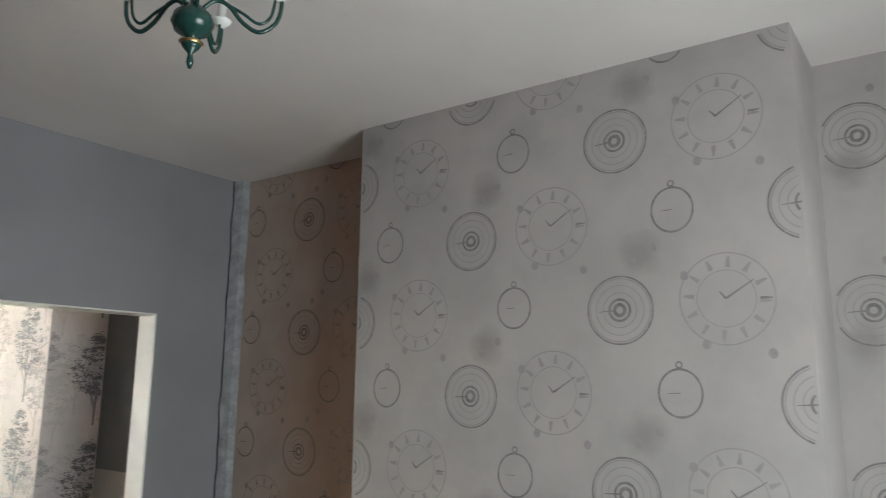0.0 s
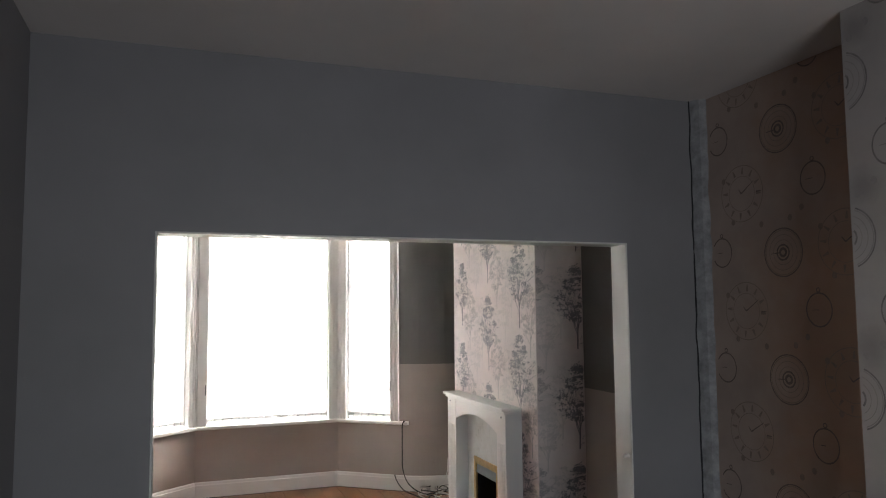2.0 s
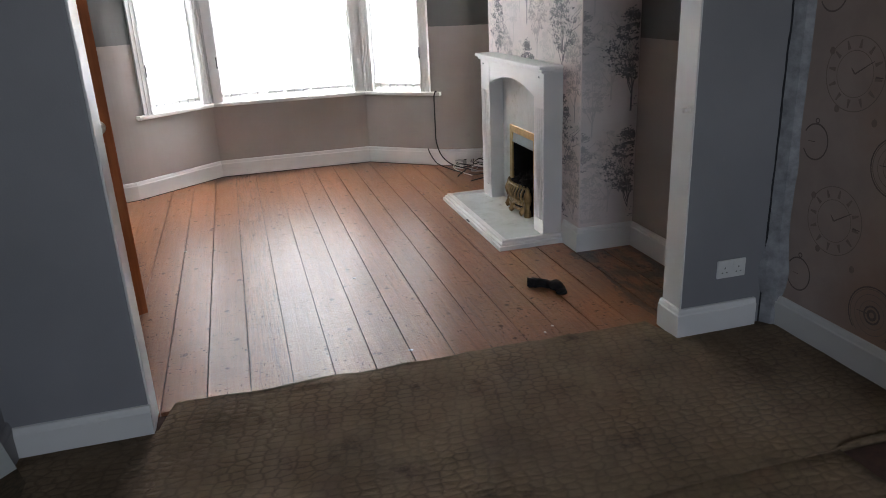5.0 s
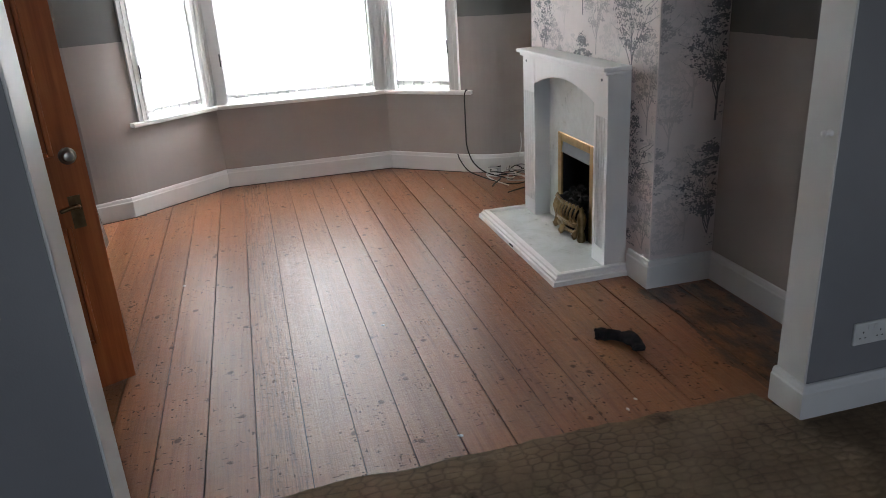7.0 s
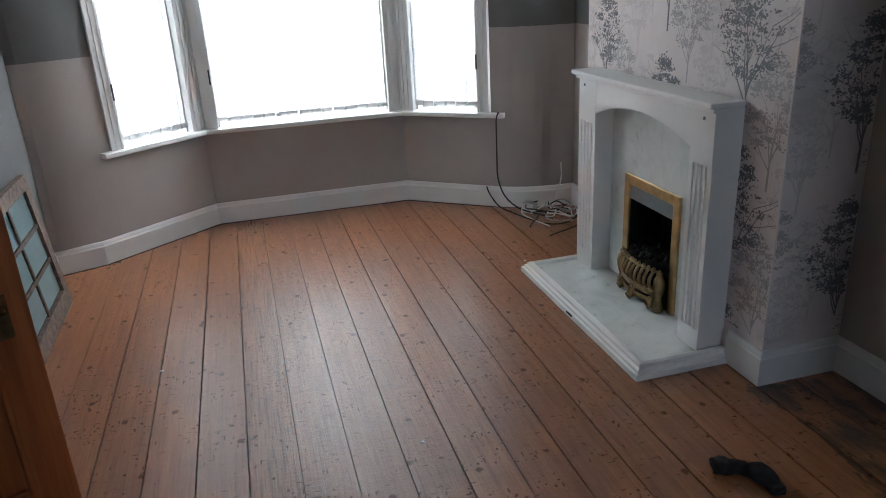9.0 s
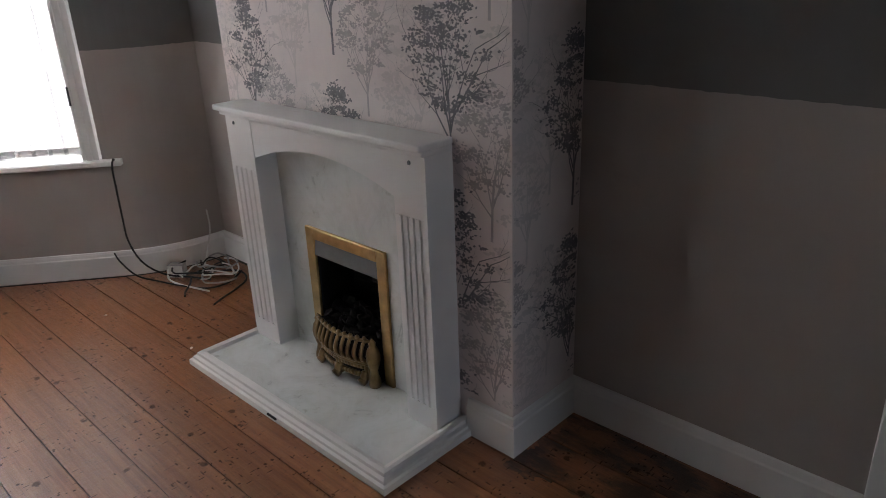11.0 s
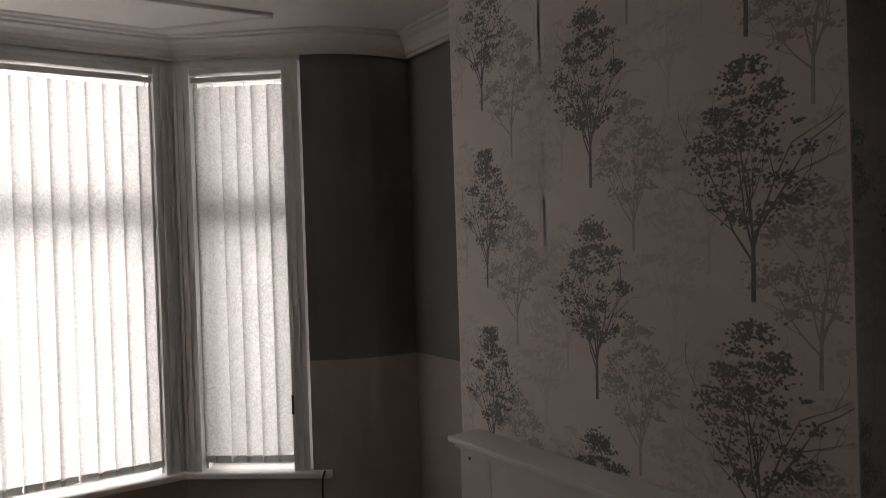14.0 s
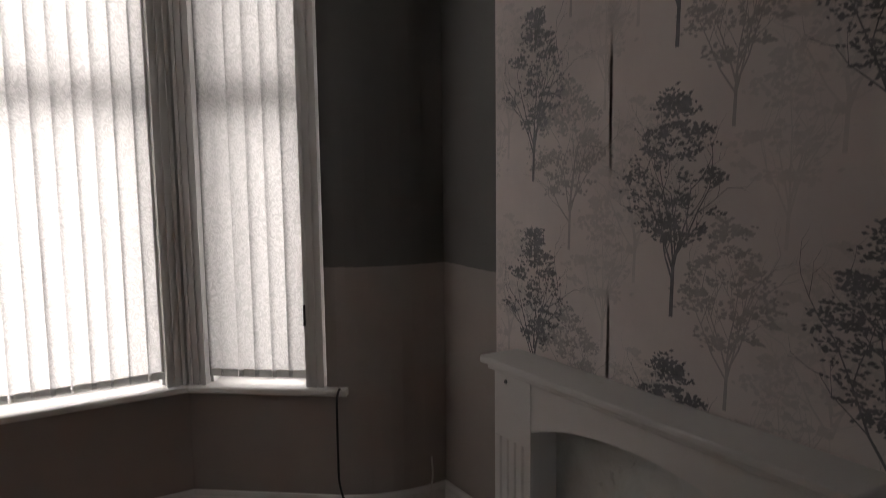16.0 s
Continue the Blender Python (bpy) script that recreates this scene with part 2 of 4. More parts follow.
def plain(name, base, rough=0.5, vary=0.25, scale=24.0, relief=0.2):
    n = Nodes(name, rough)
    t = n.noise(scale, 5, 0.65)
    n.colour(n.ramp(t, [(0.3, tuple(c * (1 - vary) for c in base)), (0.7, tuple(min(1, c * (1 + vary)) for c in base))])).bump(t, relief, 0.002)
    return n.m


def wallpaper(name, base, cloud, smudge=False):
    """Printed paper: warm ground with misty cloudy patches and a faint emboss."""
    n = Nodes(name, 0.6)
    mist = n.noise(3.4, 6, 0.6)
    c = n.ramp(mist, [(0.36, cloud), (0.62, base)])
    c = n.mix(n.ramp(n.noise(1.1, 3), [(0.4, (0, 0, 0)), (0.8, (0.35, 0.35, 0.35))]), c, tuple(v * 0.86 for v in base))
    if smudge:
        # soft grey shadows of the print, in a half-drop repeat
        for x0, z0 in ((-0.87, 2.225), (-0.87 + 0.598, 2.225 + 0.297)):
            du = n.math("MULTIPLY", n.math("SUBTRACT", n.math("FRACT", n.math("ADD", n.math("DIVIDE", n.math("SUBTRACT", n.axis(0), x0), 1.196), 50.5)), 0.5), 1.196)
            dv = n.math("MULTIPLY", n.math("SUBTRACT", n.math("FRACT", n.math("ADD", n.math("DIVIDE", n.math("SUBTRACT", n.axis(2), z0), 0.592), 50.5)), 0.5), 0.592)
            far = n.math("SQRT", n.math("ADD", n.math("MULTIPLY", du, du), n.math("MULTIPLY", dv, dv)))
            far = n.math("ADD", far, n.math("MULTIPLY", n.math("SUBTRACT", n.noise(14.0, 4), 0.5), 0.07))
            c = n.mix(n.ramp(far, [(0.02, (0.75, 0.75, 0.75)), (0.085, (0, 0, 0))]), c, tuple(v * 0.6 for v in base))
    n.colour(c).bump(n.noise(240.0, 2), 0.15, 0.001)
    return n.m


def stained_paper(name, base, cloud):
    """The same paper, browned by damp near the chimney."""
    n = Nodes(name, 0.65)
    c = n.ramp(n.noise(3.4, 6, 0.6), [(0.36, cloud), (0.62, base)])
    edge = n.math("ADD", n.axis(0), n.math("MULTIPLY", n.noise(1.6, 5, 0.65), 1.5))
    far = n.ramp(n.math("ADD", n.math("MULTIPLY", edge, 0.9), 2.25), [(0.25, (0.25, 0.25, 0.25)), (0.75, (0.95, 0.95, 0.95))])
    c = n.mix(far, c, (0.37, 0.235, 0.165))
    n.colour(c).bump(n.noise(240.0, 2), 0.15, 0.001)
    return n.m


def print_ink(name, base, vary=0.3):
    n = Nodes(name, 0.6)
    t = n.noise(30.0, 4, 0.7)
    n.colour(n.ramp(t, [(0.3, tuple(c * (1 - vary) for c in base)), (0.7, tuple(min(1, c * (1 + vary)) for c in base))]))
    return n.m


def blind_cloth(name):
    """Thin patterned cloth that daylight shines through."""
    n = Nodes(name, 0.9)
    t = n.add("ShaderNodeTexNoise", Scale=24.0, Detail=2, Roughness=0.5, Distortion=3.0)
    n.link(n.coords((1, 1, 0.8)), t.inputs["Vector"])
    c = n.ramp(t.outputs["Fac"], [(0.41, (0.565, 0.57, 0.572)), (0.5, (0.785, 0.79, 0.792)), (0.59, (0.595, 0.6, 0.602))])
    thin = n.mix(1.0, c, (0.52, 0.52, 0.515), "MULTIPLY")
    d = n.add("ShaderNodeBsdfDiffuse")
    tr = n.add("ShaderNodeBsdfTranslucent")
    n.link(c, d.inputs["Color"])
    n.link(thin, tr.inputs["Color"])
    mx = n.add("ShaderNodeMixShader", Fac=0.6)
    n.link(d.outputs[0], mx.inputs[1])
    n.link(tr.outputs[0], mx.inputs[2])
    n.link(mx.outputs[0], n.t.nodes["Material Output"].inputs["Surface"])
    return n.m


def glass(name):
    n = Nodes(name, 0.02)
    n.b.inputs["Transmission Weight"].default_value = 1.0
    n.b.inputs["IOR"].default_value = 1.45
    n.colour((0.95, 0.97, 0.96))
    return n.m


M = {
    "front_wall": two_tone("two_tone_wall_paint", (0.395, 0.358, 0.335), (0.152, 0.153, 0.149), 1.24),
    # side wall by the bay: its shade is put into a darker colour
    "side_wall": paint("shaded_grey_wall_paint", (0.15, 0.15, 0.147), 0.1, 0.9),
    "grey": paint("blue_grey_wall_paint", (0.24, 0.237, 0.252), 0.09, 0.55, 0.25),
    "left_wall": paint("grey_wall_paint", (0.215, 0.208, 0.215)),
    "ceiling": paint("ceiling_paint", (0.74, 0.70, 0.68), 0.05, 0.7),
    "white": gloss_white("white_gloss_paint"),
    "aged": gloss_white("aged_white_gloss", (0.74, 0.74, 0.72), 0.36, 0.8),
    "cornice": paint("cornice_paint", (0.7, 0.68, 0.65), 0.05, 0.65),
    "board": board_wood("stripped_pine_boards"),
    "worn_board": board_wood("worn_raised_grain_board", 0.6),
    "gap": plain("dark_underfloor", (0.012, 0.009, 0.008)),
    "pine": pine("stained_pine"),
    "carpet": carpet_mat("olive_brown_carpet"),
    "underlay": plain("dark_underlay", (0.07, 0.036, 0.024), 0.9),
    "marble": marble("white_marble"),
    "brass": metal("polished_brass", (0.56, 0.39, 0.18), 0.32),
    "oldbrass": metal("tarnished_brass", (0.3, 0.21, 0.11), 0.38, 0.55),
    "chrome": metal("chrome", (0.62, 0.6, 0.57), 0.25),
    # canopy steel, its dark reflections put into one plain grey
    "hood": plain("dull_grey_steel", (0.15, 0.175, 0.19), 0.38, 0.1),
    "black": plain("soot_black", (0.005, 0.005, 0.005), 0.8),
    "coal": plain("ceramic_coal", (0.011, 0.0095, 0.009), 0.97, 0.6, 60.0, 0.8),
    "trees": wallpaper("woodland_wallpaper", (0.735, 0.66, 0.64), (0.645, 0.58, 0.57)),
    "clocks": wallpaper("clock_wallpaper", (0.41, 0.375, 0.362), (0.35, 0.325, 0.317), True),
    "stained": stained_paper("damp_stained_clock_wallpaper", (0.46, 0.385, 0.35), (0.37, 0.31, 0.285)),
    "ink_dark": print_ink("dark_tree_ink", (0.175, 0.17, 0.185)),
    "ink_mid": print_ink("grey_tree_ink", (0.4, 0.37, 0.37), 0.15),
    "ink_pale": print_ink("pale_tree_ink", (0.58, 0.53, 0.52), 0.06),
    "clock_dark": print_ink("dark_clock_ink", (0.195, 0.18, 0.178)),
    "clock_pale": print_ink("pale_clock_ink", (0.285, 0.265, 0.26), 0.12),
    "stain_pale": print_ink("browned_clock_ink", (0.26, 0.2, 0.17), 0.15),
    "stain_dark": print_ink("browned_dark_clock_ink", (0.17, 0.13, 0.115)),
    "cloth": blind_cloth("patterned_blind_cloth"),
    "glass": glass("window_glass"),
    "plastic": plain("white_plastic", (0.72, 0.72, 0.7), 0.35, 0.05),
    "black_plastic": plain("black_cable_sheath", (0.02, 0.02, 0.022), 0.45),
    "grey_plastic": plain("grey_cable_sheath", (0.36, 0.36, 0.36), 0.45),
    "fabric": plain("black_cloth", (0.012, 0.011, 0.012), 0.95, 0.5, 60.0),
    "teal": plain("dark_green_enamel", (0.007, 0.04, 0.034), 0.25, 0.3),
    "plaster": plain("rough_grey_plaster", (0.29, 0.295, 0.31), 0.85, 0.35, 14.0, 0.9),
    "crack": plain("dark_crack", (0.03, 0.03, 0.035), 0.9),
    "weathered": plain("peeling_painted_wood", (0.11, 0.073, 0.053), 0.8, 0.6, 26.0, 0.6),
    "brown_stile": plain("brown_weathered_wood", (0.13, 0.07, 0.045), 0.7, 0.5, 20.0),
    "frosted": plain("blue_grey_frosted_glass", (0.13, 0.195, 0.205), 0.35, 0.12),
}
# gloss cut so window light leaves the painted-in shade dark
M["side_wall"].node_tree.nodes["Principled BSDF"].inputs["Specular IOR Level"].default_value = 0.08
mir = Nodes("mirror", 0.03, 1.0)
M["mirror"] = mir.colour((0.55, 0.57, 0.56)).m

# ---- building helpers ----


def box(bm, x0, x1, y0, y1, z0, z1):
    v = [bm.verts.new(p) for p in ((x0, y0, z0), (x1, y0, z0), (x1, y1, z0), (x0, y1, z0), (x0, y0, z1), (x1, y0, z1), (x1, y1, z1), (x0, y1, z1))]
    for q in ((3, 2, 1, 0), (4, 5, 6, 7), (0, 1, 5, 4), (1, 2, 6, 5), (2, 3, 7, 6), (3, 0, 4, 7)):
        bm.faces.new([v[i] for i in q])
    return v


def rounded(bm, r=0.004, seg=2):
    bmesh.ops.bevel(bm, geom=list(bm.edges), offset=r, segments=seg, affect="EDGES", profile=0.5)


def weld(bm):
    bmesh.ops.remove_doubles(bm, verts=list(bm.verts), dist=0.0005)


def mesh_of(name, bm, material, smooth=False):
    bmesh.ops.recalc_face_normals(bm, faces=list(bm.faces))
    me = bpy.data.meshes.new(name)
    bm.to_mesh(me)
    bm.free()
    for m in (material if isinstance(material, (list, tuple)) else [material]):
        me.materials.append(m)
    if smooth:
        for p in me.polygons:
            p.use_smooth = True
    return me


def part(name, bm, material, parent=None, label="", smooth=False):
    ob = new(name, mesh_of(name, bm, material, smooth))
    if parent:
        ob.parent = parent
    return tagged(ob, label)


def thing(name, label, category, m=None, group="", kind=""):
    ob = new(name)
    ob.empty_display_size = 0.05
    ob.matrix_world = m or Matrix()
    return tagged(ob, label, category, group, kind)


def boxpart(name, dims, material, parent=None, label="", r=0.0, seg=2):
    bm = bmesh.new()
    box(bm, *dims)
    if r:
        rounded(bm, r, seg)
    return part(name, bm, material, parent, label)


def sweep(bm, path, profile, closed=False):
    """Carry a profile of (depth into the room, height) along a plan path with the room on its left; corners are mitred."""
    pts = [Vector(p) for p in path]
    n = len(pts)
    rings = []
    for i, p in enumerate(pts):
        a = pts[i - 1] if (i or closed) else None
        b = pts[(i + 1) % n] if (i < n - 1 or closed) else None
        da = (p - a).normalized() if a is not None else None
        db = (b - p).normalized() if b is not None else None
        da, db = da or db, db or da
        na, nb = Vector((-da.y, da.x)), Vector((-db.y, db.x))
        mid = (na + nb).normalized()
        k = 1 / max(0.35, mid.dot(na))
        rings.append([bm.verts.new((p.x + mid.x * k * d, p.y + mid.y * k * d, z)) for d, z in profile])
    m = len(profile)
    for i in range(n if closed else n - 1):
        r, s = rings[i], rings[(i + 1) % n]
        for j in range(m):
            bm.faces.new((r[j], s[j], s[(j + 1) % m], r[(j + 1) % m]))
    if not closed:
        bm.faces.new(rings[0][::-1])
        bm.faces.new(rings[-1])


def tube(bm, pts, r, seg=8, caps=True):
    """A round rod along points; r is one radius or one a point."""
    pts = [Vector(p) for p in pts]
    rr = r if isinstance(r, (list, tuple)) else [r] * len(pts)
    rings = []
    up = Vector((0, 0, 1))
    for i, p in enumerate(pts):
        d = (pts[min(i + 1, len(pts) - 1)] - pts[max(i - 1, 0)]).normalized()
        if i == 0:
            up = Vector((0, 0, 1)) if abs(d.z) < 0.9 else Vector((1, 0, 0))
        a = d.cross(up).normalized()
        up = a.cross(d)
        rings.append([bm.verts.new(p + (a * math.cos(2 * math.pi * k / seg) + up * math.sin(2 * math.pi * k / seg)) * rr[i]) for k in range(seg)])
    for r0, r1 in zip(rings, rings[1:]):
        for k in range(seg):
            bm.faces.new((r0[k], r0[(k + 1) % seg], r1[(k + 1) % seg], r1[k]))
    if caps:
        bm.faces.new(rings[0][::-1])
        bm.faces.new(rings[-1])


def lathe(bm, profile, seg=16, m=None):
    """Turn (radius, height) round the z axis."""
    m = m or Matrix()
    rings = [[bm.verts.new(m @ Vector((max(r, 0.0003) * math.cos(2 * math.pi * k / seg), max(r, 0.0003) * math.sin(2 * math.pi * k / seg), z))) for k in range(seg)] for r, z in profile]
    for a, b in zip(rings, rings[1:]):
        for k in range(seg):
            bm.faces.new((a[k], a[(k + 1) % seg], b[(k + 1) % seg], b[k]))
    bm.faces.new(rings[0][::-1])
    bm.faces.new(rings[-1])


def spline(pts, n=8):
    """Smooth points through the given ones."""
    p = [Vector(q) for q in pts]
    p = [p[0] * 2 - p[1]] + p + [p[-1] * 2 - p[-2]]
    out = []
    for i in range(1, len(p) - 2):
        for k in range(n):
            t = k / n
            a, b, c, d = p[i - 1:i + 3]
            out.append(0.5 * (2 * b + (c - a) * t + (2 * a - 5 * b + 4 * c - d) * t * t + (3 * b - a - 3 * c + d) * t ** 3))
    return out + [p[-2]]


def bend(a, c, b, n=7):
    return [((1 - t) ** 2 * a[0] + 2 * t * (1 - t) * c[0] + t * t * b[0], (1 - t) ** 2 * a[1] + 2 * t * (1 - t) * c[1] + t * t * b[1]) for t in (k / n for k in range(n + 1))]


def structure(ob, label, category):
    return tagged(ob, label, category, kind="structure")


# ---- plan ----
FC, DC = 2.915, 2.908            # ceilings of the front and the back room
PX0, PX1 = -3.32, -3.45          # faces of the wall between the rooms
OY0, OY1, OZ = -0.362, 1.912, 2.114  # the wide opening in it
DY0, DY1, DX1 = -0.85, 2.40, 0.95  # back room
FY0, FY1 = -1.05, 2.354          # front room
CBX0, CBX1, CBY = -6.09, -4.525, 1.992
NX = -7.016                      # corner of the far alcove with the curved wall
RIGHT = bend((NX, 2.30), (NX, 2.0), (-7.182, 1.807), 10)
LEFT = bend((-7.182, -0.647), (-7.05, -0.80), (-6.975, -1.0), 10)
SILL, HEAD = 0.648, 2.79
DCX0, DCX1, DCY = -2.122, -0.36, 2.092  # chimney breast of the back room


def wall(name, path, z0, z1, material, label, thick=0.12):
    bm = bmesh.new()
    sweep(bm, path, [(0, z0), (0, z1), (-thick, z1), (-thick, z0)])
    return structure(part(name, bm, material), label, "wall")


# front room shell
wall("wall_alcove_near", [(PX1, FY1), (CBX1, FY1)], 0, FC, M["front_wall"], "alcove wall painted dark grey above and beige-grey below")
wall("wall_alcove_far", [(CBX0, FY1), (NX, FY1)], 0, FC, M["front_wall"], "narrow alcove wall painted dark grey above beige")
wall("wall_front_curve_north", [(NX, FY1)] + RIGHT, 0, FC, M["front_wall"], "rounded wall beside the bay painted in two greys")
wall("wall_front_curve_south", LEFT + [(-6.965, FY0)], 0, FC, M["front_wall"], "rounded wall beside the bay painted in two greys")
wall("wall_hall", [(-6.965, FY0), (-4.25, FY0)], 0, FC, M["side_wall"], "side wall with shade put into its dark grey colour")
wall("wall_hall_over_door", [(-4.25, FY0), (PX1, FY0)], 2.05, FC, M["front_wall"], "wall above the hall doorway, painted grey")
BAYPATH = [RIGHT[-1], BAY[2], BAY[1], LEFT[0]]
wall("wall_bay_apron", BAYPATH, 0, SILL, M["front_wall"], "beige-grey painted wall below the bay window")
wall("wall_bay_head", BAYPATH, HEAD, FC, M["cornice"], "white painted wall band above the bay window")
wall("wall_chimney_breast_side_far", [(CBX0, CBY), (CBX0, FY1)], 0, FC, M["trees"], "side of the chimney breast in woodland wallpaper", 0.1)
bm = bmesh.new()
for z0, z1 in ((0, 0.62), (0.62, FC)):
    box(bm, CBX0 + 0.1, -5.55, CBY, FY1, z0, z1)
    box(bm, -5.10, CBX1, CBY, FY1, z0, z1)
box(bm, -5.56, -5.10, CBY, FY1, 0.62, FC)
weld(bm)
breast = structure(part("wall_chimney_breast", bm, M["trees"]), "chimney breast papered with a grey woodland tree print", "wall")
# hall beyond the doorway
wall("wall_hall_back", [(-3.3, -2.1), (-4.6, -2.1)][::-1], 0, FC, M["left_wall"], "plain grey hall wall beyond the doorway")
wall("wall_hall_end_a", [(-4.6, -1.15), (-4.6, -2.1)], 0, FC, M["left_wall"], "plain grey hall wall end")
wall("wall_hall_end_b", [(-3.3, -2.1), (-3.3, -1.15)], 0, FC, M["left_wall"], "plain grey hall wall end")
structure(boxpart("ceiling_hall", (-4.7, -3.2, -2.2, -1.15, FC, FC + 0.08), M["ceiling"]), "plain white hall ceiling", "ceiling")
structure(boxpart("floor_hall", (-4.7, -3.2, -2.2, -1.03, -0.06, -0.004), M["carpet"]), "brown carpeted hall floor", "floor")

# partition with the wide opening
bm = bmesh.new()
box(bm, PX1, PX0, FY0 - 0.1, OY0 - 0.006, 0, FC)
box(bm, PX1, PX0, OY1 + 0.006, DY1 + 0.1, 0, FC)
box(bm, PX1, PX0, OY0 - 0.006, OY1 + 0.006, OZ + 0.006, FC)
part_wall = structure(part("wall_partition", bm, M["grey"]), "blue-grey painted wall with a wide squared opening", "wall")
lin = structure(thing("trim_opening_lining", "", ""), "aged white painted lining of the wide opening", "door lining")
boxpart("jamb", (PX1 - 0.012, PX0 + 0.001, OY1 - 0.003, OY1 + 0.0058, 0, OZ + 0.0058), M["aged"], lin, r=0.003)
boxpart("jamb", (PX1 - 0.012, PX0 + 0.001, OY0 - 0.0058, OY0 + 0.003, 0, OZ + 0.0058), M["aged"], lin, r=0.003)
boxpart("head", (PX1 - 0.012, PX0 + 0.001, OY0 + 0.003, OY1 - 0.003, OZ - 0.003, OZ + 0.0058), M["aged"], lin, r=0.003)
bm = bmesh.new()
lathe(bm, [(0.012, 0), (0.012, 0.006), (0.006, 0.01), (0.006, 0.02), (0.011, 0.024), (0.011, 0.03)], 10, pose(-3.352, OY1 - 0.003, 1.03, 90))
part("hook", bm, M["aged"], lin, "small painted knob", True)

# back room shell
wall("wall_dining_left", [(PX0, DY0), (DX1, DY0)], 0, DC, M["left_wall"], "dark grey painted wall of the back room")
bm = bmesh.new()
box(bm, PX0, -2.0, DY1, DY1 + 0.12, 0, DC)
alc = structure(part("wall_dining_alcove", bm, M["stained"]), "alcove wall in faded clock wallpaper with brown stains", "wall")
bm = bmesh.new()
box(bm, -0.6, 1.2, 2.49, 2.61, 0, DC)
alc2 = structure(part("wall_dining_alcove_rear", bm, M["clocks"]), "rear alcove wall papered with a pale clock print", "wall")
bm = bmesh.new()
box(bm, DCX0, DCX1, DCY, 2.49, 0, DC)
dcb = structure(part("wall_dining_chimney_breast", bm, M["clocks"]), "chimney breast papered with a grey clock print", "wall")
bm = bmesh.new()
box(bm, DX1, DX1 + 0.15, DY0 - 0.1, 0.1, 0, DC)
box(bm, DX1, DX1 + 0.15, 1.4, 2.61, 0, DC)
box(bm, DX1, DX1 + 0.15, 0.1, 1.4, 0, 0.85)
box(bm, DX1, DX1 + 0.15, 0.1, 1.4, 2.25, DC)
structure(part("wall_dining_rear", bm, M["left_wall"]), "plain grey rear wall with a window opening", "wall")
structure(boxpart("ceiling_dining", (PX0, DX1 + 0.1, DY0 - 0.1, 2.6, DC, DC + 0.06), M["ceiling"]), "plain off-white plastered ceiling", "ceiling")

# ---- floors ----
structure(boxpart("floor_base", (-7.7, 1.1, -1.15, 2.55, -0.09, -0.03), M["gap"]), "dark void under the floorboards", "floor")


def ragged_carpet():
    """Carpet sheet with a torn front edge, cut out round the hearth."""
    bm = bmesh.new()
    rng = random.Random(4)

    def sheet(x0, x1, y0, y1, torn=False):
        nx, ny = max(3, round((x1 - x0) / 0.09)), max(3, round((y1 - y0) / 0.05))
        grid = []
        for j in range(ny + 1):
            y = y0 + (y1 - y0) * j / ny
            edge = x0
            if torn and OY0 + 0.03 < y < OY1 - 0.03:
                edge = -3.505 + 0.012 * noise.noise((y * 5, 1.2, 0)) + 0.007 * rng.uniform(-1, 1)
            row = []
            for i in range(nx + 1):
                x = edge + (x1 - edge) * i / nx
                z = 0.009 + 0.004 * noise.noise((x * 2.1, y * 2.1, 0)) + 0.0025 * noise.noise((x * 7, y * 7, 3))
                row.append(bm.verts.new((x, y, 0.003 if torn and i == 0 else z)))
            grid.append(row)
        for j in range(ny):
            for i in range(nx):
                bm.faces.new((grid[j][i], grid[j][i + 1], grid[j + 1][i + 1], grid[j + 1][i]))

    sheet(PX0, -2.375, DY0, DY1, True)
    sheet(-2.375, -2.1, DY0, 1.93)
    sheet(-2.1, -0.3, DY0, 1.42)
    sheet(-0.3, DX1, DY0, 2.49)
    weld(bm)
    ob = part("floor_carpet", bm, M["carpet"], None, "", True)
    md = ob.modifiers.new("pile", "SOLIDIFY")
    md.thickness, md.offset = 0.012, -1
    return structure(ob, "worn olive-brown patterned carpet with a torn edge", "carpet")


ragged_carpet()
structure(boxpart("floor_dining", (PX0 - 0.125, DX1, DY0, 2.49, -0.03, -0.012), M["underlay"]), "dark old underlay below the carpet", "floor")

# ---- trim: skirting, cornice ----
SKIRT = [(0, 0), (0, 0.149), (0.01, 0.147), (0.014, 0.138), (0.016, 0.124), (0.021, 0.118), (0.021, 0)]


def skirting(path, label="tall white painted skirting board", material="white", tall=1.0):
    bm = bmesh.new()
    sweep(bm, path, [(d, z * tall) for d, z in SKIRT])
    return structure(part("baseboard", bm, M[material]), label, "skirting board")


skirting([(PX1, OY1 + 0.02), (PX1, FY1), (CBX1, FY1), (CBX1, CBY), (-4.72, CBY)])
skirting([(-5.93, CBY), (CBX0, CBY), (CBX0, FY1), (NX, FY1), *RIGHT, BAY[2], BAY[1], (-7.06, -0.79), (-6.965, FY0), (-4.3, FY0)])
skirting([(PX1 - 0.001, OY0 - 0.02), (PX1 - 0.001, FY0)][::-1])
skirting([(PX0, OY0), (PX0, DY0)], "blue-white painted skirting board", "aged", 0.82)
skirting([(PX0 + 0.004, DY1 - 0.1), (PX0 + 0.004, OY1 - 0.004), (PX1 - 0.014, OY1 - 0.004)], "white skirting board returned into the opening", "white", 0.92)
skirting([(DCX1, DCY), (DCX0 - 0.015, DCY), (DCX0 - 0.015, DY1), (PX0, DY1)], "grimy white skirting board below clock wallpaper", "aged")
skirting([(PX0, DY0), (DX1, DY0)], "grey-painted skirting board", "left_wall")

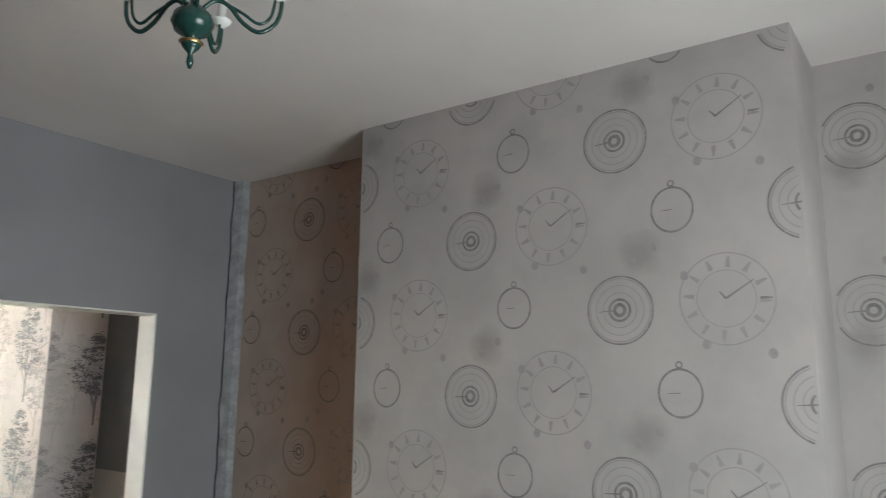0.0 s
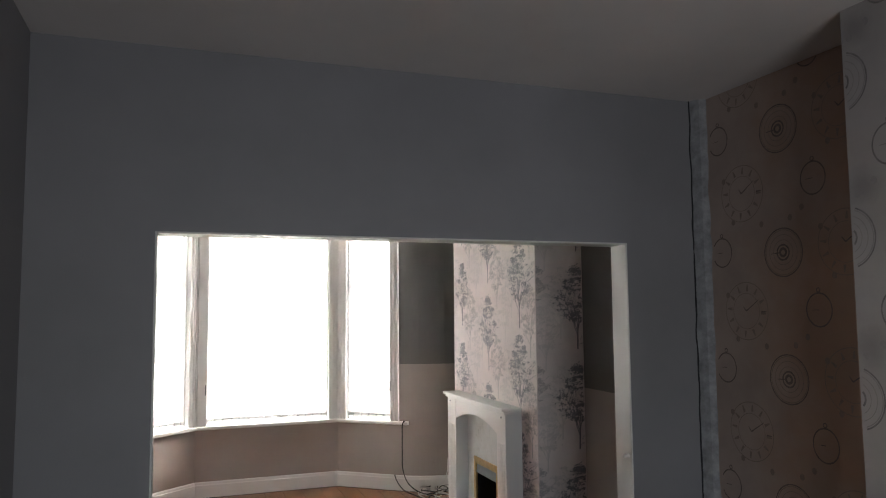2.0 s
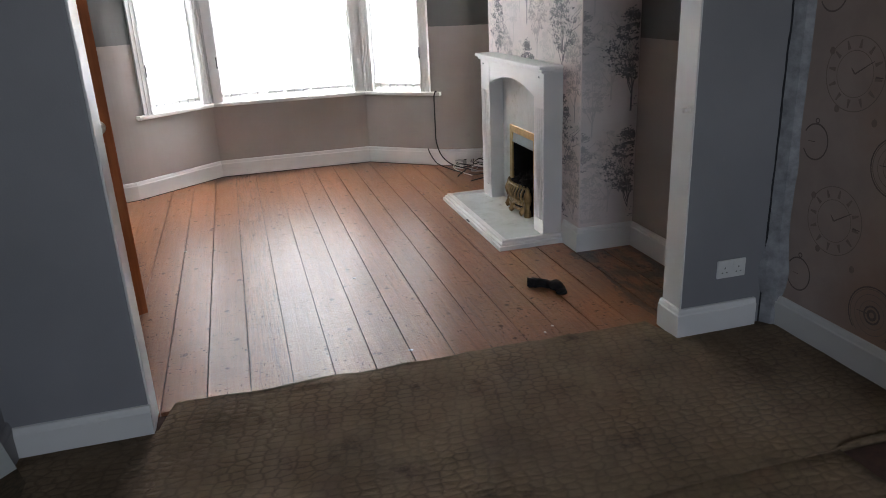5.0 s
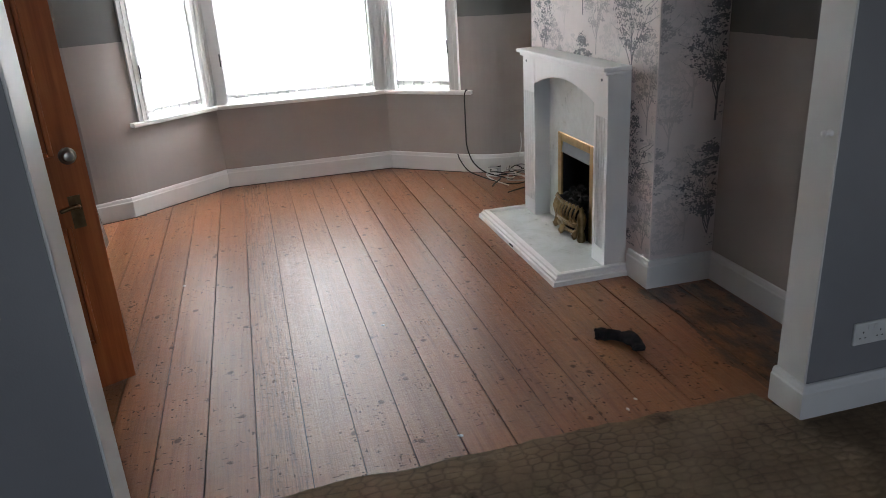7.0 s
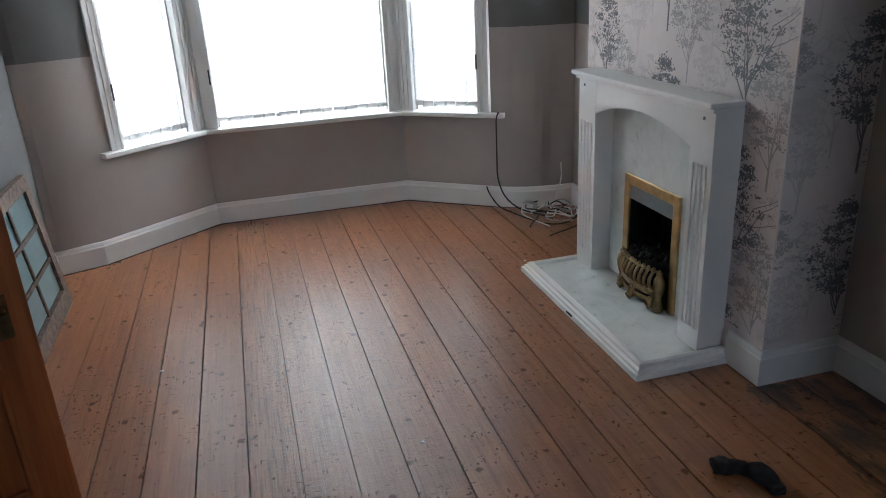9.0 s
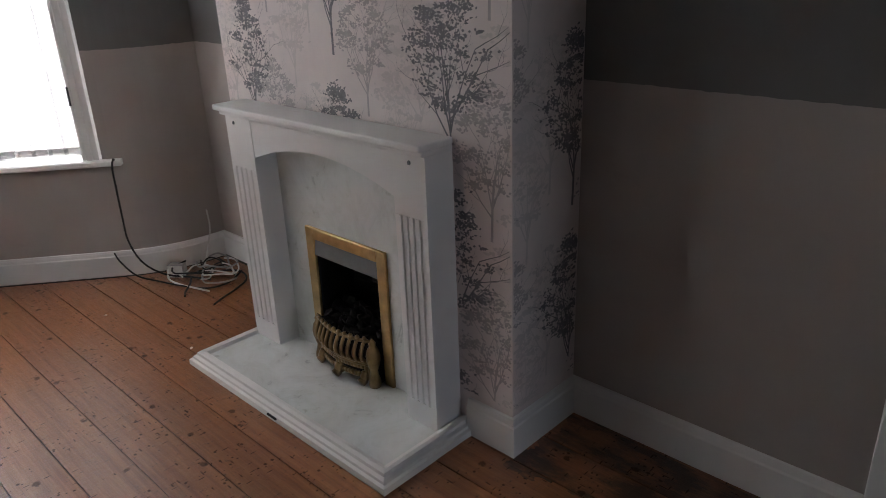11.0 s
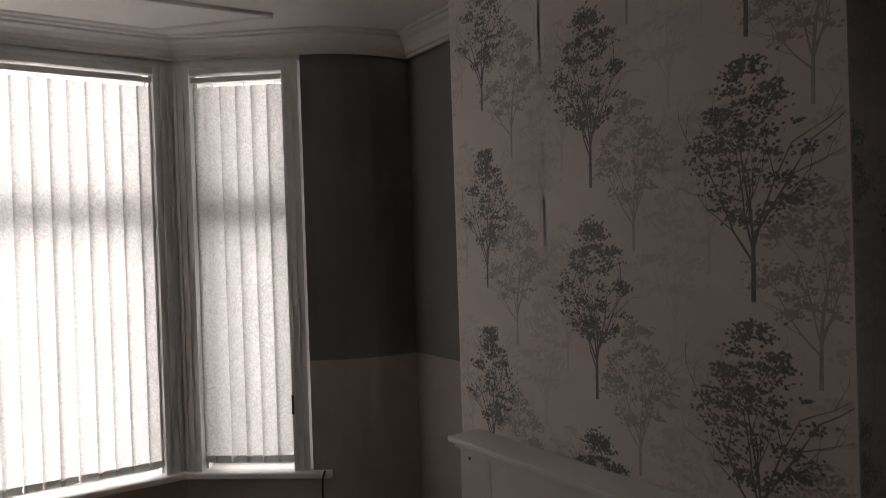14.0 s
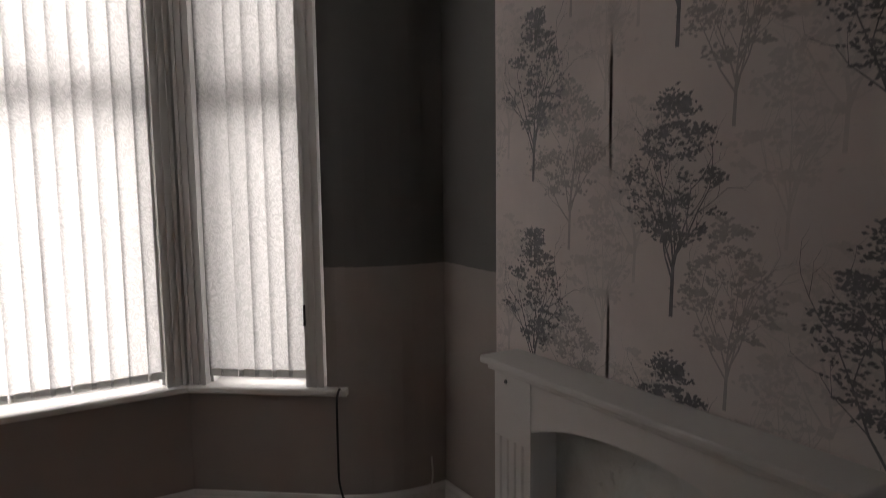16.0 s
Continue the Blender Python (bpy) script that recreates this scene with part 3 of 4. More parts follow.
bm = bmesh.new()
sweep(bm, [(-5.95, CBY - 0.02), (CBX0, CBY - 0.02)] + [(-6.11, FY1 - 0.02), (NX + 0.02, FY1 - 0.02)] + [(x + 0.014, y - 0.014) for x, y in RIGHT] + [(-7.585, 1.267), (-7.585, -0.107), (-7.04, -0.78), (-6.945, FY0 + 0.02)], [(0, 0.0), (0, 0.003), (0.013, 0.0022), (0.015, 0.0)])
structure(part("floor_edge_grime", bm, M["gap"]), "dark gap and grime where boards meet the skirting", "floor edge")

ROOM = [(PX1, FY0), (PX1, FY1), (CBX1, FY1), (CBX1, CBY), (CBX0, CBY), (CBX0, FY1), (NX, FY1)] + RIGHT + [BAY[2], BAY[1]] + LEFT + [(-6.965, FY0)]
bm = bmesh.new()
sweep(bm, ROOM, [(0, FC - 0.1), (0.018, FC - 0.1), (0.022, FC - 0.088), (0.034, FC - 0.084), (0.037, FC - 0.074), (0.048, FC - 0.054), (0.072, FC - 0.034), (0.104, FC - 0.022), (0.108, FC - 0.012), (0.134, FC - 0.01), (0.139, FC), (0, FC)], True)
structure(part("trim_cornice", bm, M["cornice"]), "moulded plaster cornice, off-white", "cornice")
bm = bmesh.new()
box(bm, -7.85, PX1, FY0 - 0.1, FY1 + 0.1, FC, FC + 0.06)
structure(part("ceiling", bm, M["ceiling"]), "white plaster ceiling with raised moulded panels", "ceiling")


def ceiling_bead(path, w=0.03, h=0.013, closed=False):
    bm = bmesh.new()
    sweep(bm, path, [(0, FC + 0.002), (0, FC - h * 0.5), (w * 0.2, FC - h), (w * 0.42, FC - h * 0.7), (w * 0.6, FC - h), (w * 0.85, FC - h * 0.5), (w, FC + 0.002)], closed)
    return structure(part("trim_ceiling_bead", bm, M["cornice"]), "raised plaster moulding on the ceiling", "ceiling moulding")


ceiling_bead([(-3.8, -0.55), (-3.8, 1.82), (-6.35, 1.82)][::-1])
ceiling_bead([(-7.43, 0.0), (-7.415, 1.16), (-6.955, 1.585)][::-1], 0.024, 0.01)
ceiling_bead([(-6.93, 1.57), (-6.96, 1.2), (-6.985, 0.6), (-6.985, 0.37), (-6.93, -0.4)])
ceiling_bead([(-3.95, 1.49), (-6.30, 1.453), (-6.333, 1.36), (-6.381, 1.275), (-6.428, 1.237), (-6.475, 1.208), (-6.525, 1.178), (-6.578, 1.149), (-6.6, 0.82), (-6.605, 0.6), (-6.6, 0.36), (-6.575, 0.0)])

# ---- bay windows and blinds ----


def segment(a, b):
    """Local frame on a bay face: x along it, y outwards, z up."""
    a, b = Vector((*a, 0)), Vector((*b, 0))
    d = (b - a).normalized()
    m = Matrix(((d.x, -d.y, 0, a.x), (d.y, d.x, 0, a.y), (0, 0, 1, 0), (0, 0, 0, 1)))
    return m, (b - a).length


def reeded(bm, x0, x1, z0, z1, n=5, y=0.0, d=0.018):
    """Upright reeded casing board."""
    w = (x1 - x0) / n
    for i in range(n):
        a = x0 + i * w
        depth = d * (1.0 if i % 2 == 0 else 0.65)
        box(bm, a, a + w, y - depth, y + 0.04, z0, z1)


def bay_window(name, a, b, x0, x1, label):
    """One light of the bay: reeded casing, frame, transom, sashes, panes and sill."""
    m, ln = segment(a, b)
    w = structure(thing(name, "", "", m), label, "window")
    for s0, s1 in ((x0 - 0.085, x0), (x1, x1 + 0.085)):
        bm = bmesh.new()
        reeded(bm, s0, s1, SILL + 0.025, HEAD, 5)
        part("window_frame", bm, M["white"], w)
    bm = bmesh.new()
    box(bm, x0, x1, -0.012, 0.05, HEAD - 0.05, HEAD + 0.01)
    box(bm, x0, x1, -0.02, 0.0, HEAD - 0.018, HEAD + 0.004)
    part("window_head", bm, M["aged"], w)
    yo = 0.13
    bm = bmesh.new()
    for u0, u1 in ((x0 - 0.03, x0 + 0.012), (x1 - 0.012, x1 + 0.03)):
        box(bm, u0, u1, 0.04, yo + 0.05, SILL, HEAD)
    part("reveal", bm, M["white"], w)
    boxpart("transom", (x0 + 0.012, x1 - 0.012, yo - 0.025, yo + 0.045, 1.99, 2.07), M["white"], w, r=0.004)
    for z0, z1 in ((SILL + 0.03, 1.99), (2.07, HEAD - 0.05)):
        bm = bmesh.new()
        s = 0.03
        box(bm, x0 + 0.012, x0 + 0.012 + s, yo - 0.01, yo + 0.035, z0, z1)
        box(bm, x1 - 0.012 - s, x1 - 0.012, yo - 0.01, yo + 0.035, z0, z1)
        box(bm, x0 + 0.012 + s, x1 - 0.012 - s, yo - 0.01, yo + 0.035, z0, z0 + s)
        box(bm, x0 + 0.012 + s, x1 - 0.012 - s, yo - 0.01, yo + 0.035, z1 - s, z1)
        part("sash", bm, M["white"], w)
        g = boxpart("pane", (x0 + 0.012 + s, x1 - 0.012 - s, yo + 0.01, yo + 0.014, z0 + s, z1 - s), M["glass"], w)
        g.visible_shadow = False
    return w, m


def vertical_blind(m, x0, x1, label, seed):
    """Vertical cloth slats on carriers under a white head rail, joined by a bottom chain."""
    rng = random.Random(seed)
    t = thing("vertical_blind", label, "blind", m, "bay window blinds")
    boxpart("head_rail", (x0, x1, 0.015, 0.05, 2.70, 2.73), M["plastic"], t, "white aluminium head rail", 0.003)
    n = round((x1 - x0) / 0.079)
    step = (x1 - x0) / n
    for i in range(n):
        bm = bmesh.new()
        c = x0 + (i + 0.5) * step
        turn = radians(13 + rng.uniform(-5, 5))
        hw = 0.0445
        cols = []
        lean = rng.uniform(-0.004, 0.004)
        for k in range(5):
            u = -hw + 2 * hw * k / 4
            bow = 0.003 * (1 - (u / hw) ** 2)
            px, py = c + u * math.cos(turn) - bow * math.sin(turn), 0.035 + u * math.sin(turn) + bow
            cols.append((bm.verts.new((px + lean, py, 0.708)), bm.verts.new((px, py, 2.682))))
        for p, q in zip(cols, cols[1:]):
            bm.faces.new((p[0], q[0], q[1], p[1]))
        ob = part("slat", bm, M["cloth"], t, "", True)
        bm = bmesh.new()
        box(bm, c - 0.038 + lean, c + 0.038 + lean, 0.031, 0.039, 0.708, 0.743)
        part("weight", bm, M["plastic"], ob)
        bm = bmesh.new()
        tube(bm, [(c, 0.035, 2.675), (c, 0.035, 2.703)], 0.003, 6)
        part("carrier", bm, M["plastic"], ob)
    bm = bmesh.new()
    tube(bm, [(x0 + 0.03, 0.03, 0.72), (x1 - 0.03, 0.03, 0.72)], 0.0016, 5)
    part("bottom_chain", bm, M["plastic"], t)
    return t


LA = math.dist(BAY[2], BAY[3])
LB = math.dist(BAY[0], BAY[1])
w2, m2 = bay_window("window_2", BAY[1], BAY[2], 0.10, 1.29, "wide middle light of the bay with reeded white casing")
w3, m3 = bay_window("window_3", BAY[2], BAY[3], 0.095, 0.585, "narrow angled bay light with reeded white casing")
w1, m1 = bay_window("window_1", BAY[0], BAY[1], LB - 0.60, LB - 0.095, "narrow angled bay light with reeded white casing")
vertical_blind(m2, 0.09, 1.30, "wide closed vertical blind of patterned white cloth slats", 1)
vertical_blind(m3, 0.075, 0.575, "narrow vertical blind of patterned white cloth slats", 2)
vertical_blind(m1, LB - 0.61, LB - 0.075, "narrow vertical blind of white cloth slats turned ajar", 3)
for (px, py), (ox, oy) in ((BAY[1], (-0.055, -0.025)), (BAY[2], (-0.055, 0.025))):
    bm = bmesh.new()
    lathe(bm, [(0.062, SILL), (0.062, HEAD + 0.05)], 10, pose(px + ox, py + oy, 0))
    structure(part("trim_bay_post", bm, M["white"]), "white painted corner post between the bay lights", "window post")
SA, SB = (-7.12, 1.886), (-7.13, -0.70)
bm = bmesh.new()
sweep(bm, [SA, BAY[2], BAY[1], SB], [(0.045, SILL - 0.004), (0.05, SILL + 0.004), (0.05, SILL + 0.022), (0.044, SILL + 0.028), (-0.13, SILL + 0.028), (-0.13, SILL - 0.004)])
structure(part("trim_window_sill", bm, M["white"]), "continuous white gloss window board round the bay", "window sill")
for mm, xx in ((m3, 0.59), (m2, 0.09), (m1, LB - 0.61)):
    hd = thing("blind_cord_cleat", "small dark cord cleat screwed to the window casing", "cord cleat", mm @ pose(xx, -0.022, 1.02), "cord cleats")
    boxpart("cleat", (-0.005, 0.005, -0.008, 0.0, -0.05, 0.05), M["crack"], hd, r=0.002)

# ---- fireplace ----


def fire_surround():
    """Painted wooden surround with fluted pilasters, arched frieze and mantel shelf."""
    t = thing("fire_surround", "white painted wooden fire surround with fluted legs", "fireplace surround", pose(-5.368, CBY, 0) @ Matrix.Diagonal((1, 1, 1.024, 1)))
    y1, yf = 0.0, -0.125
    bm = bmesh.new()
    box(bm, -0.602, 0.606, -0.156, y1, 1.045, 1.068)
    rounded(bm, 0.006, 3)
    part("mantel_shelf", bm, M["white"], t)
    bm = bmesh.new()
    box(bm, -0.58, 0.603, -0.14, y1, 1.027, 1.045)
    rounded(bm, 0.005, 2)
    part("shelf_moulding", bm, M["white"], t)
    for x0, x1 in ((-0.56, -0.378), (0.45, 0.60)):
        z0, z1 = 0.13, 0.82
        bm = bmesh.new()
        prof = [(0, 0.04), (0, 1.027), (yf, 1.027), (yf, z1), (yf + 0.006, z1), (yf + 0.006, z0), (yf, z0), (yf, 0.04)]
        ends = [[bm.verts.new((x, y, z)) for y, z in prof] for x in (x0, x1)]
        bm.faces.new(ends[0])
        bm.faces.new(ends[1][::-1])
        for i in range(len(prof)):
            j = (i + 1) % len(prof)
            bm.faces.new((ends[0][i], ends[0][j], ends[1][j], ends[1][i]))
        leg = part("leg", bm, M["white"], t)
        # fluted strip let into the front of the leg
        line = [(x0, yf)]
        gap = (x1 - x0 - 0.05) / 7
        for i in range(4):
            u = x0 + 0.025 + gap * 2 * i
            line += [(u, yf), (u + gap * 0.25, yf + 0.005), (u + gap * 0.75, yf + 0.005), (u + gap, yf)]
        line += [(x1, yf), (x1, yf + 0.0058), (x0, yf + 0.0058)]
        bm = bmesh.new()
        ends = [[bm.verts.new((x, y, z)) for x, y in line] for z in (z0 + 0.0005, z1 - 0.0005)]
        bm.faces.new(ends[0])
        bm.faces.new(ends[1][::-1])
        for i in range(len(line)):
            j = (i + 1) % len(line)
            bm.faces.new((ends[0][i], ends[0][j], ends[1][j], ends[1][i]))
        part("fluted_face", bm, M["white"], leg)
    bm = bmesh.new()
    n = 20
    top, bot = [], []
    for i in range(n + 1):
        u = -0.378 + 0.828 * i / n
        v = (u - 0.036) / 0.414
        z = 0.875 + 0.075 * (1 - v * v)
        for y, lst in ((yf + 0.003, top), (yf + 0.028, bot)):
            lst.append((bm.verts.new((u, y, z)), bm.verts.new((u, y, 1.027))))
    for i in range(n):
        for a in (top, bot):
            bm.faces.new((a[i][0], a[i + 1][0], a[i + 1][1], a[i][1]))
        bm.faces.new((top[i][0], top[i + 1][0], bot[i + 1][0], bot[i][0]))
        bm.faces.new((top[i][1], top[i + 1][1], bot[i + 1][1], bot[i][1]))
    part("arched_frieze", bm, M["white"], t)
    for dx in (-0.50, 0.53):
        bm = bmesh.new()
        lathe(bm, [(0.0075, 0), (0.006, 0.004)], 10, pose(dx, yf, 1.0, 90))
        part("screw_cover", bm, M["hood"], t, "small round screw cover")
    bm = bmesh.new()
    for u0, u1 in ((-0.378, -0.21), (0.26, 0.45)):
        box(bm, u0, u1, -0.022, 0.0, 0.04, 0.603)
        box(bm, u0, u1, -0.022, 0.0, 0.603, 1.0)
    box(bm, -0.21, 0.26, -0.022, 0.0, 0.603, 1.0)
    weld(bm)
    part("back_panel", bm, M["marble"], t, "grey-veined white marble back panel")
    return t


def hearth():
    t = thing("hearth", "raised white hearth with a marble slab and moulded edge", "hearth", pose(-5.34, CBY, 0))
    bm = bmesh.new()
    box(bm, -0.575, 0.575, -0.38, 0.0, 0.0, 0.041)
    part("slab", bm, M["marble"], t, "polished white marble slab")
    path = [(-0.58, 0.0), (-0.58, -0.385), (0.58, -0.385), (0.58, 0.0)]
    bm = bmesh.new()
    sweep(bm, path, [(0, 0), (0, 0.056), (-0.016, 0.06), (-0.03, 0.056), (-0.033, 0.045), (-0.045, 0.038), (-0.047, 0.028), (-0.058, 0.024), (-0.06, 0.0)])
    part("edge_moulding", bm, M["white"], t, "white stepped wooden edging")
    bm = bmesh.new()
    box(bm, -0.03, 0.03, -0.449, -0.442, 0.012, 0.022)
    rounded(bm, 0.003)
    part("badge", bm, M["crack"], t, "small dark chipped spot on the edging")
    return t


def gas_fire():
    """Inset coal-effect fire with brass frame, canopy, coals and fret."""
    t = thing("inset_fire", "coal-effect inset fire with brass frame and fret", "fire", pose(-5.34, CBY, 0))
    x0, x1, zt = -0.244, 0.244, 0.62
    f = 0.05
    bm = bmesh.new()
    for a in ((x0, x0 + f, 0.041, zt), (x1 - f, x1, 0.041, zt), (x0 + f, x1 - f, zt - f, zt)):
        box(bm, a[0], a[1], -0.036, -0.021, a[2], a[3])
    rounded(bm, 0.004, 2)
    part("brass_frame", bm, M["brass"], t, "polished brass frame")
    bm = bmesh.new()
    i0, i1 = x0 + f, x1 - f
    box(bm, i0 - 0.004, i1 + 0.004, 0.155, 0.165, 0.041, zt - f)
    box(bm, i0 - 0.012, i0, -0.02, 0.16, 0.041, zt - f)
    box(bm, i1, i1 + 0.012, -0.02, 0.16, 0.041, zt - f)
    box(bm, i0, i1, -0.02, 0.16, zt - f, zt - f + 0.012)
    part("firebox", bm, M["black"], t, "sooty black firebox")
    bm = bmesh.new()
    v = [bm.verts.new(p) for p in ((i0, -0.024, zt - f - 0.002), (i1, -0.024, zt - f - 0.002), (i1, -0.034, zt - f - 0.068), (i0, -0.034, zt - f - 0.068))]
    w = [bm.verts.new(p.co + Vector((0, 0.005, 0.001))) for p in v]
    bm.faces.new(v)
    bm.faces.new(w[::-1])
    for i in range(4):
        bm.faces.new((v[i], v[(i + 1) % 4], w[(i + 1) % 4], w[i]))
    part("canopy", bm, M["hood"], t, "pale steel canopy")
    rng = random.Random(8)
    for i in range(34):
        bm = bmesh.new()
        bmesh.ops.create_icosphere(bm, subdivisions=1, radius=0.024)
        sd = rng.uniform(0, 90)
        for q in bm.verts:
            q.co *= 0.9 + 0.7 * noise.noise(q.co * 40 + Vector((sd, 0, 0)))
            q.co.x *= 1.25
        u = -0.155 + 0.31 * ((i % 9) / 8)
        row = i // 9
        bmesh.ops.transform(bm, matrix=pose(u + rng.uniform(-0.01, 0.01), -0.05 + 0.04 * row, 0.224 + 0.013 * row + rng.uniform(-0.008, 0.01), rng.uniform(0, 90), rng.uniform(0, 90), rng.uniform(0, 90)), verts=bm.verts)
        part("coal", bm, M["coal"], t)
    boxpart("coal_tray", (-0.175, 0.175, -0.055, 0.14, 0.041, 0.215), M["black"], t)
    bm = bmesh.new()
    for z in (0.33, 0.38, 0.43, 0.48):
        for x in (-0.12, 0.0, 0.12):
            box(bm, x - 0.056, x + 0.056, 0.147, 0.155, z - 0.021, z + 0.021)
    rounded(bm, 0.003, 1)
    part("fire_back", bm, M["coal"], t, "dark brick-pattern fire back")
    fret = part("fret", bmesh_rail(), M["oldbrass"], t, "cast tarnished brass fret with curved bars", True)
    for i in range(10):
        u = -0.142 + 0.284 * i / 9
        y = fret_y(u)
        bm = bmesh.new()
        tube(bm, spline([(u, y, 0.148), (u, y - 0.018, 0.162), (u, y - 0.024, 0.19), (u, y - 0.01, 0.226), (u, y + 0.002, 0.238)], 4), [0.006] * 4 + [0.0085] * 6 + [0.0075] * 7, 8)
        part("bar", bm, M["oldbrass"], fret, "", True)
        bm = bmesh.new()
        bmesh.ops.create_uvsphere(bm, u_segments=10, v_segments=6, radius=0.009, matrix=pose(u, y - 0.001, 0.25))
        part("knob", bm, M["oldbrass"], fret, "", True)
    for u in (-0.172, 0.172):
        bm = bmesh.new()
        lathe(bm, [(0.024, 0), (0.027, 0.012), (0.024, 0.03), (0.018, 0.05), (0.015, 0.07), (0.021, 0.088), (0.028, 0.115), (0.029, 0.14), (0.023, 0.165), (0.013, 0.182), (0.016, 0.192), (0.01, 0.202), (0.003, 0.212)], 14, pose(u, fret_y(u) + 0.002, 0.041))
        part("end_post", bm, M["oldbrass"], fret, "", True)
    for u in (-0.135, 0.0, 0.135):
        bm = bmesh.new()
        tube(bm, spline([(u, fret_y(u), 0.1), (u, fret_y(u) - 0.012, 0.082), (u, fret_y(u) - 0.01, 0.068), (u, fret_y(u) - 0.026, 0.06)], 4), [0.015] * 6 + [0.019] * 7, 8)
        part("foot", bm, M["oldbrass"], fret, "", True)
    return t


def fret_y(u):
    return -0.062 - 0.045 * math.cos(u / 0.18 * 1.45)


def bmesh_rail():
    """Top rail, moulded lower rail and a pierced plinth, all bowed forwards."""
    bm = bmesh.new()
    us = [-0.168 + 0.336 * k / 20 for k in range(21)]
    for z, r in ((0.24, 0.0075), (0.148, 0.0105), (0.136, 0.008)):
        tube(bm, [(u, fret_y(u) - (0.004 if z < 0.2 else 0.0), z) for u in us], r, 8)
    for k in range(20):
        a, b = us[k], us[k + 1]
        solid = k in (0, 1, 9, 10, 18, 19)
        for z0, z1 in (((0.062, 0.132),) if solid else ((0.112, 0.132), (0.074, 0.092))):
            v = [bm.verts.new((u, fret_y(u) + d, z)) for u in (a, b) for d in (-0.006, 0.006) for z in (z0, z1)]
            for q in ((0, 1, 5, 4), (2, 6, 7, 3), (0, 4, 6, 2), (1, 3, 7, 5), (0, 2, 3, 1), (4, 5, 7, 6)):
                bm.faces.new([v[i] for i in q])
    return bm


fire_surround()
hearth()
gas_fire()

# ---- doors ----


def panel_door():
    """Stained pine door, standing open: stiles, rails, sunk moulded panels, knob and latch."""
    hx, hy = -4.245, -1.09
    ang = math.degrees(math.atan2(-0.51 - hy, -4.545 - hx))
    W, H, T = math.hypot(-0.51 - hy, -4.545 - hx), 1.98, 0.042
    t = thing("panel_door", "stained pine panelled door standing open into the room", "door", pose(hx, hy, 0.012, 0, 0, ang))
    s = 0.105
    mid0, mid1 = 0.80, 0.99
    bm = bmesh.new()
    for a in ((0, s, 0, H), (W - s, W, 0, H), (s, W - s, 0, 0.2), (s, W - s, mid0 - 0.09, mid1), (s, W - s, H - 0.12, H), (W / 2 - 0.05, W / 2 + 0.05, 0.2, mid0 - 0.09), (W / 2 - 0.05, W / 2 + 0.05, mid1, H - 0.12)):
        box(bm, a[0], a[1], -T, 0, a[2], a[3])
    part("door_frame", bm, M["pine"], t)
    for x0, x1 in ((s, W / 2 - 0.05), (W / 2 + 0.05, W - s)):
        for z0, z1 in ((0.2, mid0 - 0.09), (mid1, H - 0.12)):
            p = boxpart("panel", (x0, x1, -T + 0.017, -0.017, z0, z1), M["pine"], t)
            for y0, y1 in ((-0.017, 0.005), (-T - 0.005, -T + 0.017)):
                bm = bmesh.new()
                g = 0.02
                box(bm, x0, x0 + g, y0, y1, z0, z1)
                box(bm, x1 - g, x1, y0, y1, z0, z1)
                box(bm, x0 + g, x1 - g, y0, y1, z0, z0 + g)
                box(bm, x0 + g, x1 - g, y0, y1, z1 - g, z1)
                rounded(bm, 0.006, 2)
                part("beading", bm, M["pine"], p)
    for side in (1, -1):
        y = 0.0 if side > 0 else -T
        k = pose(W - 0.06, y, 0.985, -90 * side)
        bm = bmesh.new()
        lathe(bm, [(0.033, 0), (0.033, 0.004), (0.026, 0.008), (0.02, 0.012), (0.022, 0.02), (0.016, 0.024)], 20, k)
        part("latch_rose", bm, M["chrome"], t, "round chrome night latch", True)
        bm = bmesh.new()
        box(bm, W - 0.095, W - 0.05, y if side > 0 else y - 0.004, y + 0.004 if side > 0 else y, 0.70, 0.83)
        plate = part("lock_plate", bm, M["oldbrass"], t, "worn brass lever plate")
        bm = bmesh.new()
        yy = y + side * 0.035
        tube(bm, spline([(W - 0.07, y, 0.79), (W - 0.07, yy, 0.79), (W - 0.10, yy + side * 0.004, 0.793), (W - 0.14, yy, 0.785)], 5), 0.008, 8)
        part("lever", bm, M["oldbrass"], plate, "", True)
    for z in (0.2, 1.7):
        bm = bmesh.new()
        tube(bm, [(0.0, 0.006, z), (0.0, 0.006, z + 0.09)], 0.007, 8)
        part("hinge", bm, M["oldbrass"], t)
    return t


panel_door()
fr = structure(thing("door_1", "", ""), "white painted frame of the hall doorway", "door frame")
boxpart("jamb", (-4.28, -4.25, FY0 - 0.12, FY0 + 0.012, 0, 2.05), M["white"], fr, r=0.003)
boxpart("jamb", (PX1 - 0.03, PX1 - 0.002, FY0 - 0.12, FY0 + 0.012, 0, 2.05), M["white"], fr, r=0.003)
boxpart("head", (-4.25, PX1 - 0.03, FY0 - 0.12, FY0 + 0.012, 2.02, 2.05), M["white"], fr, r=0.003)


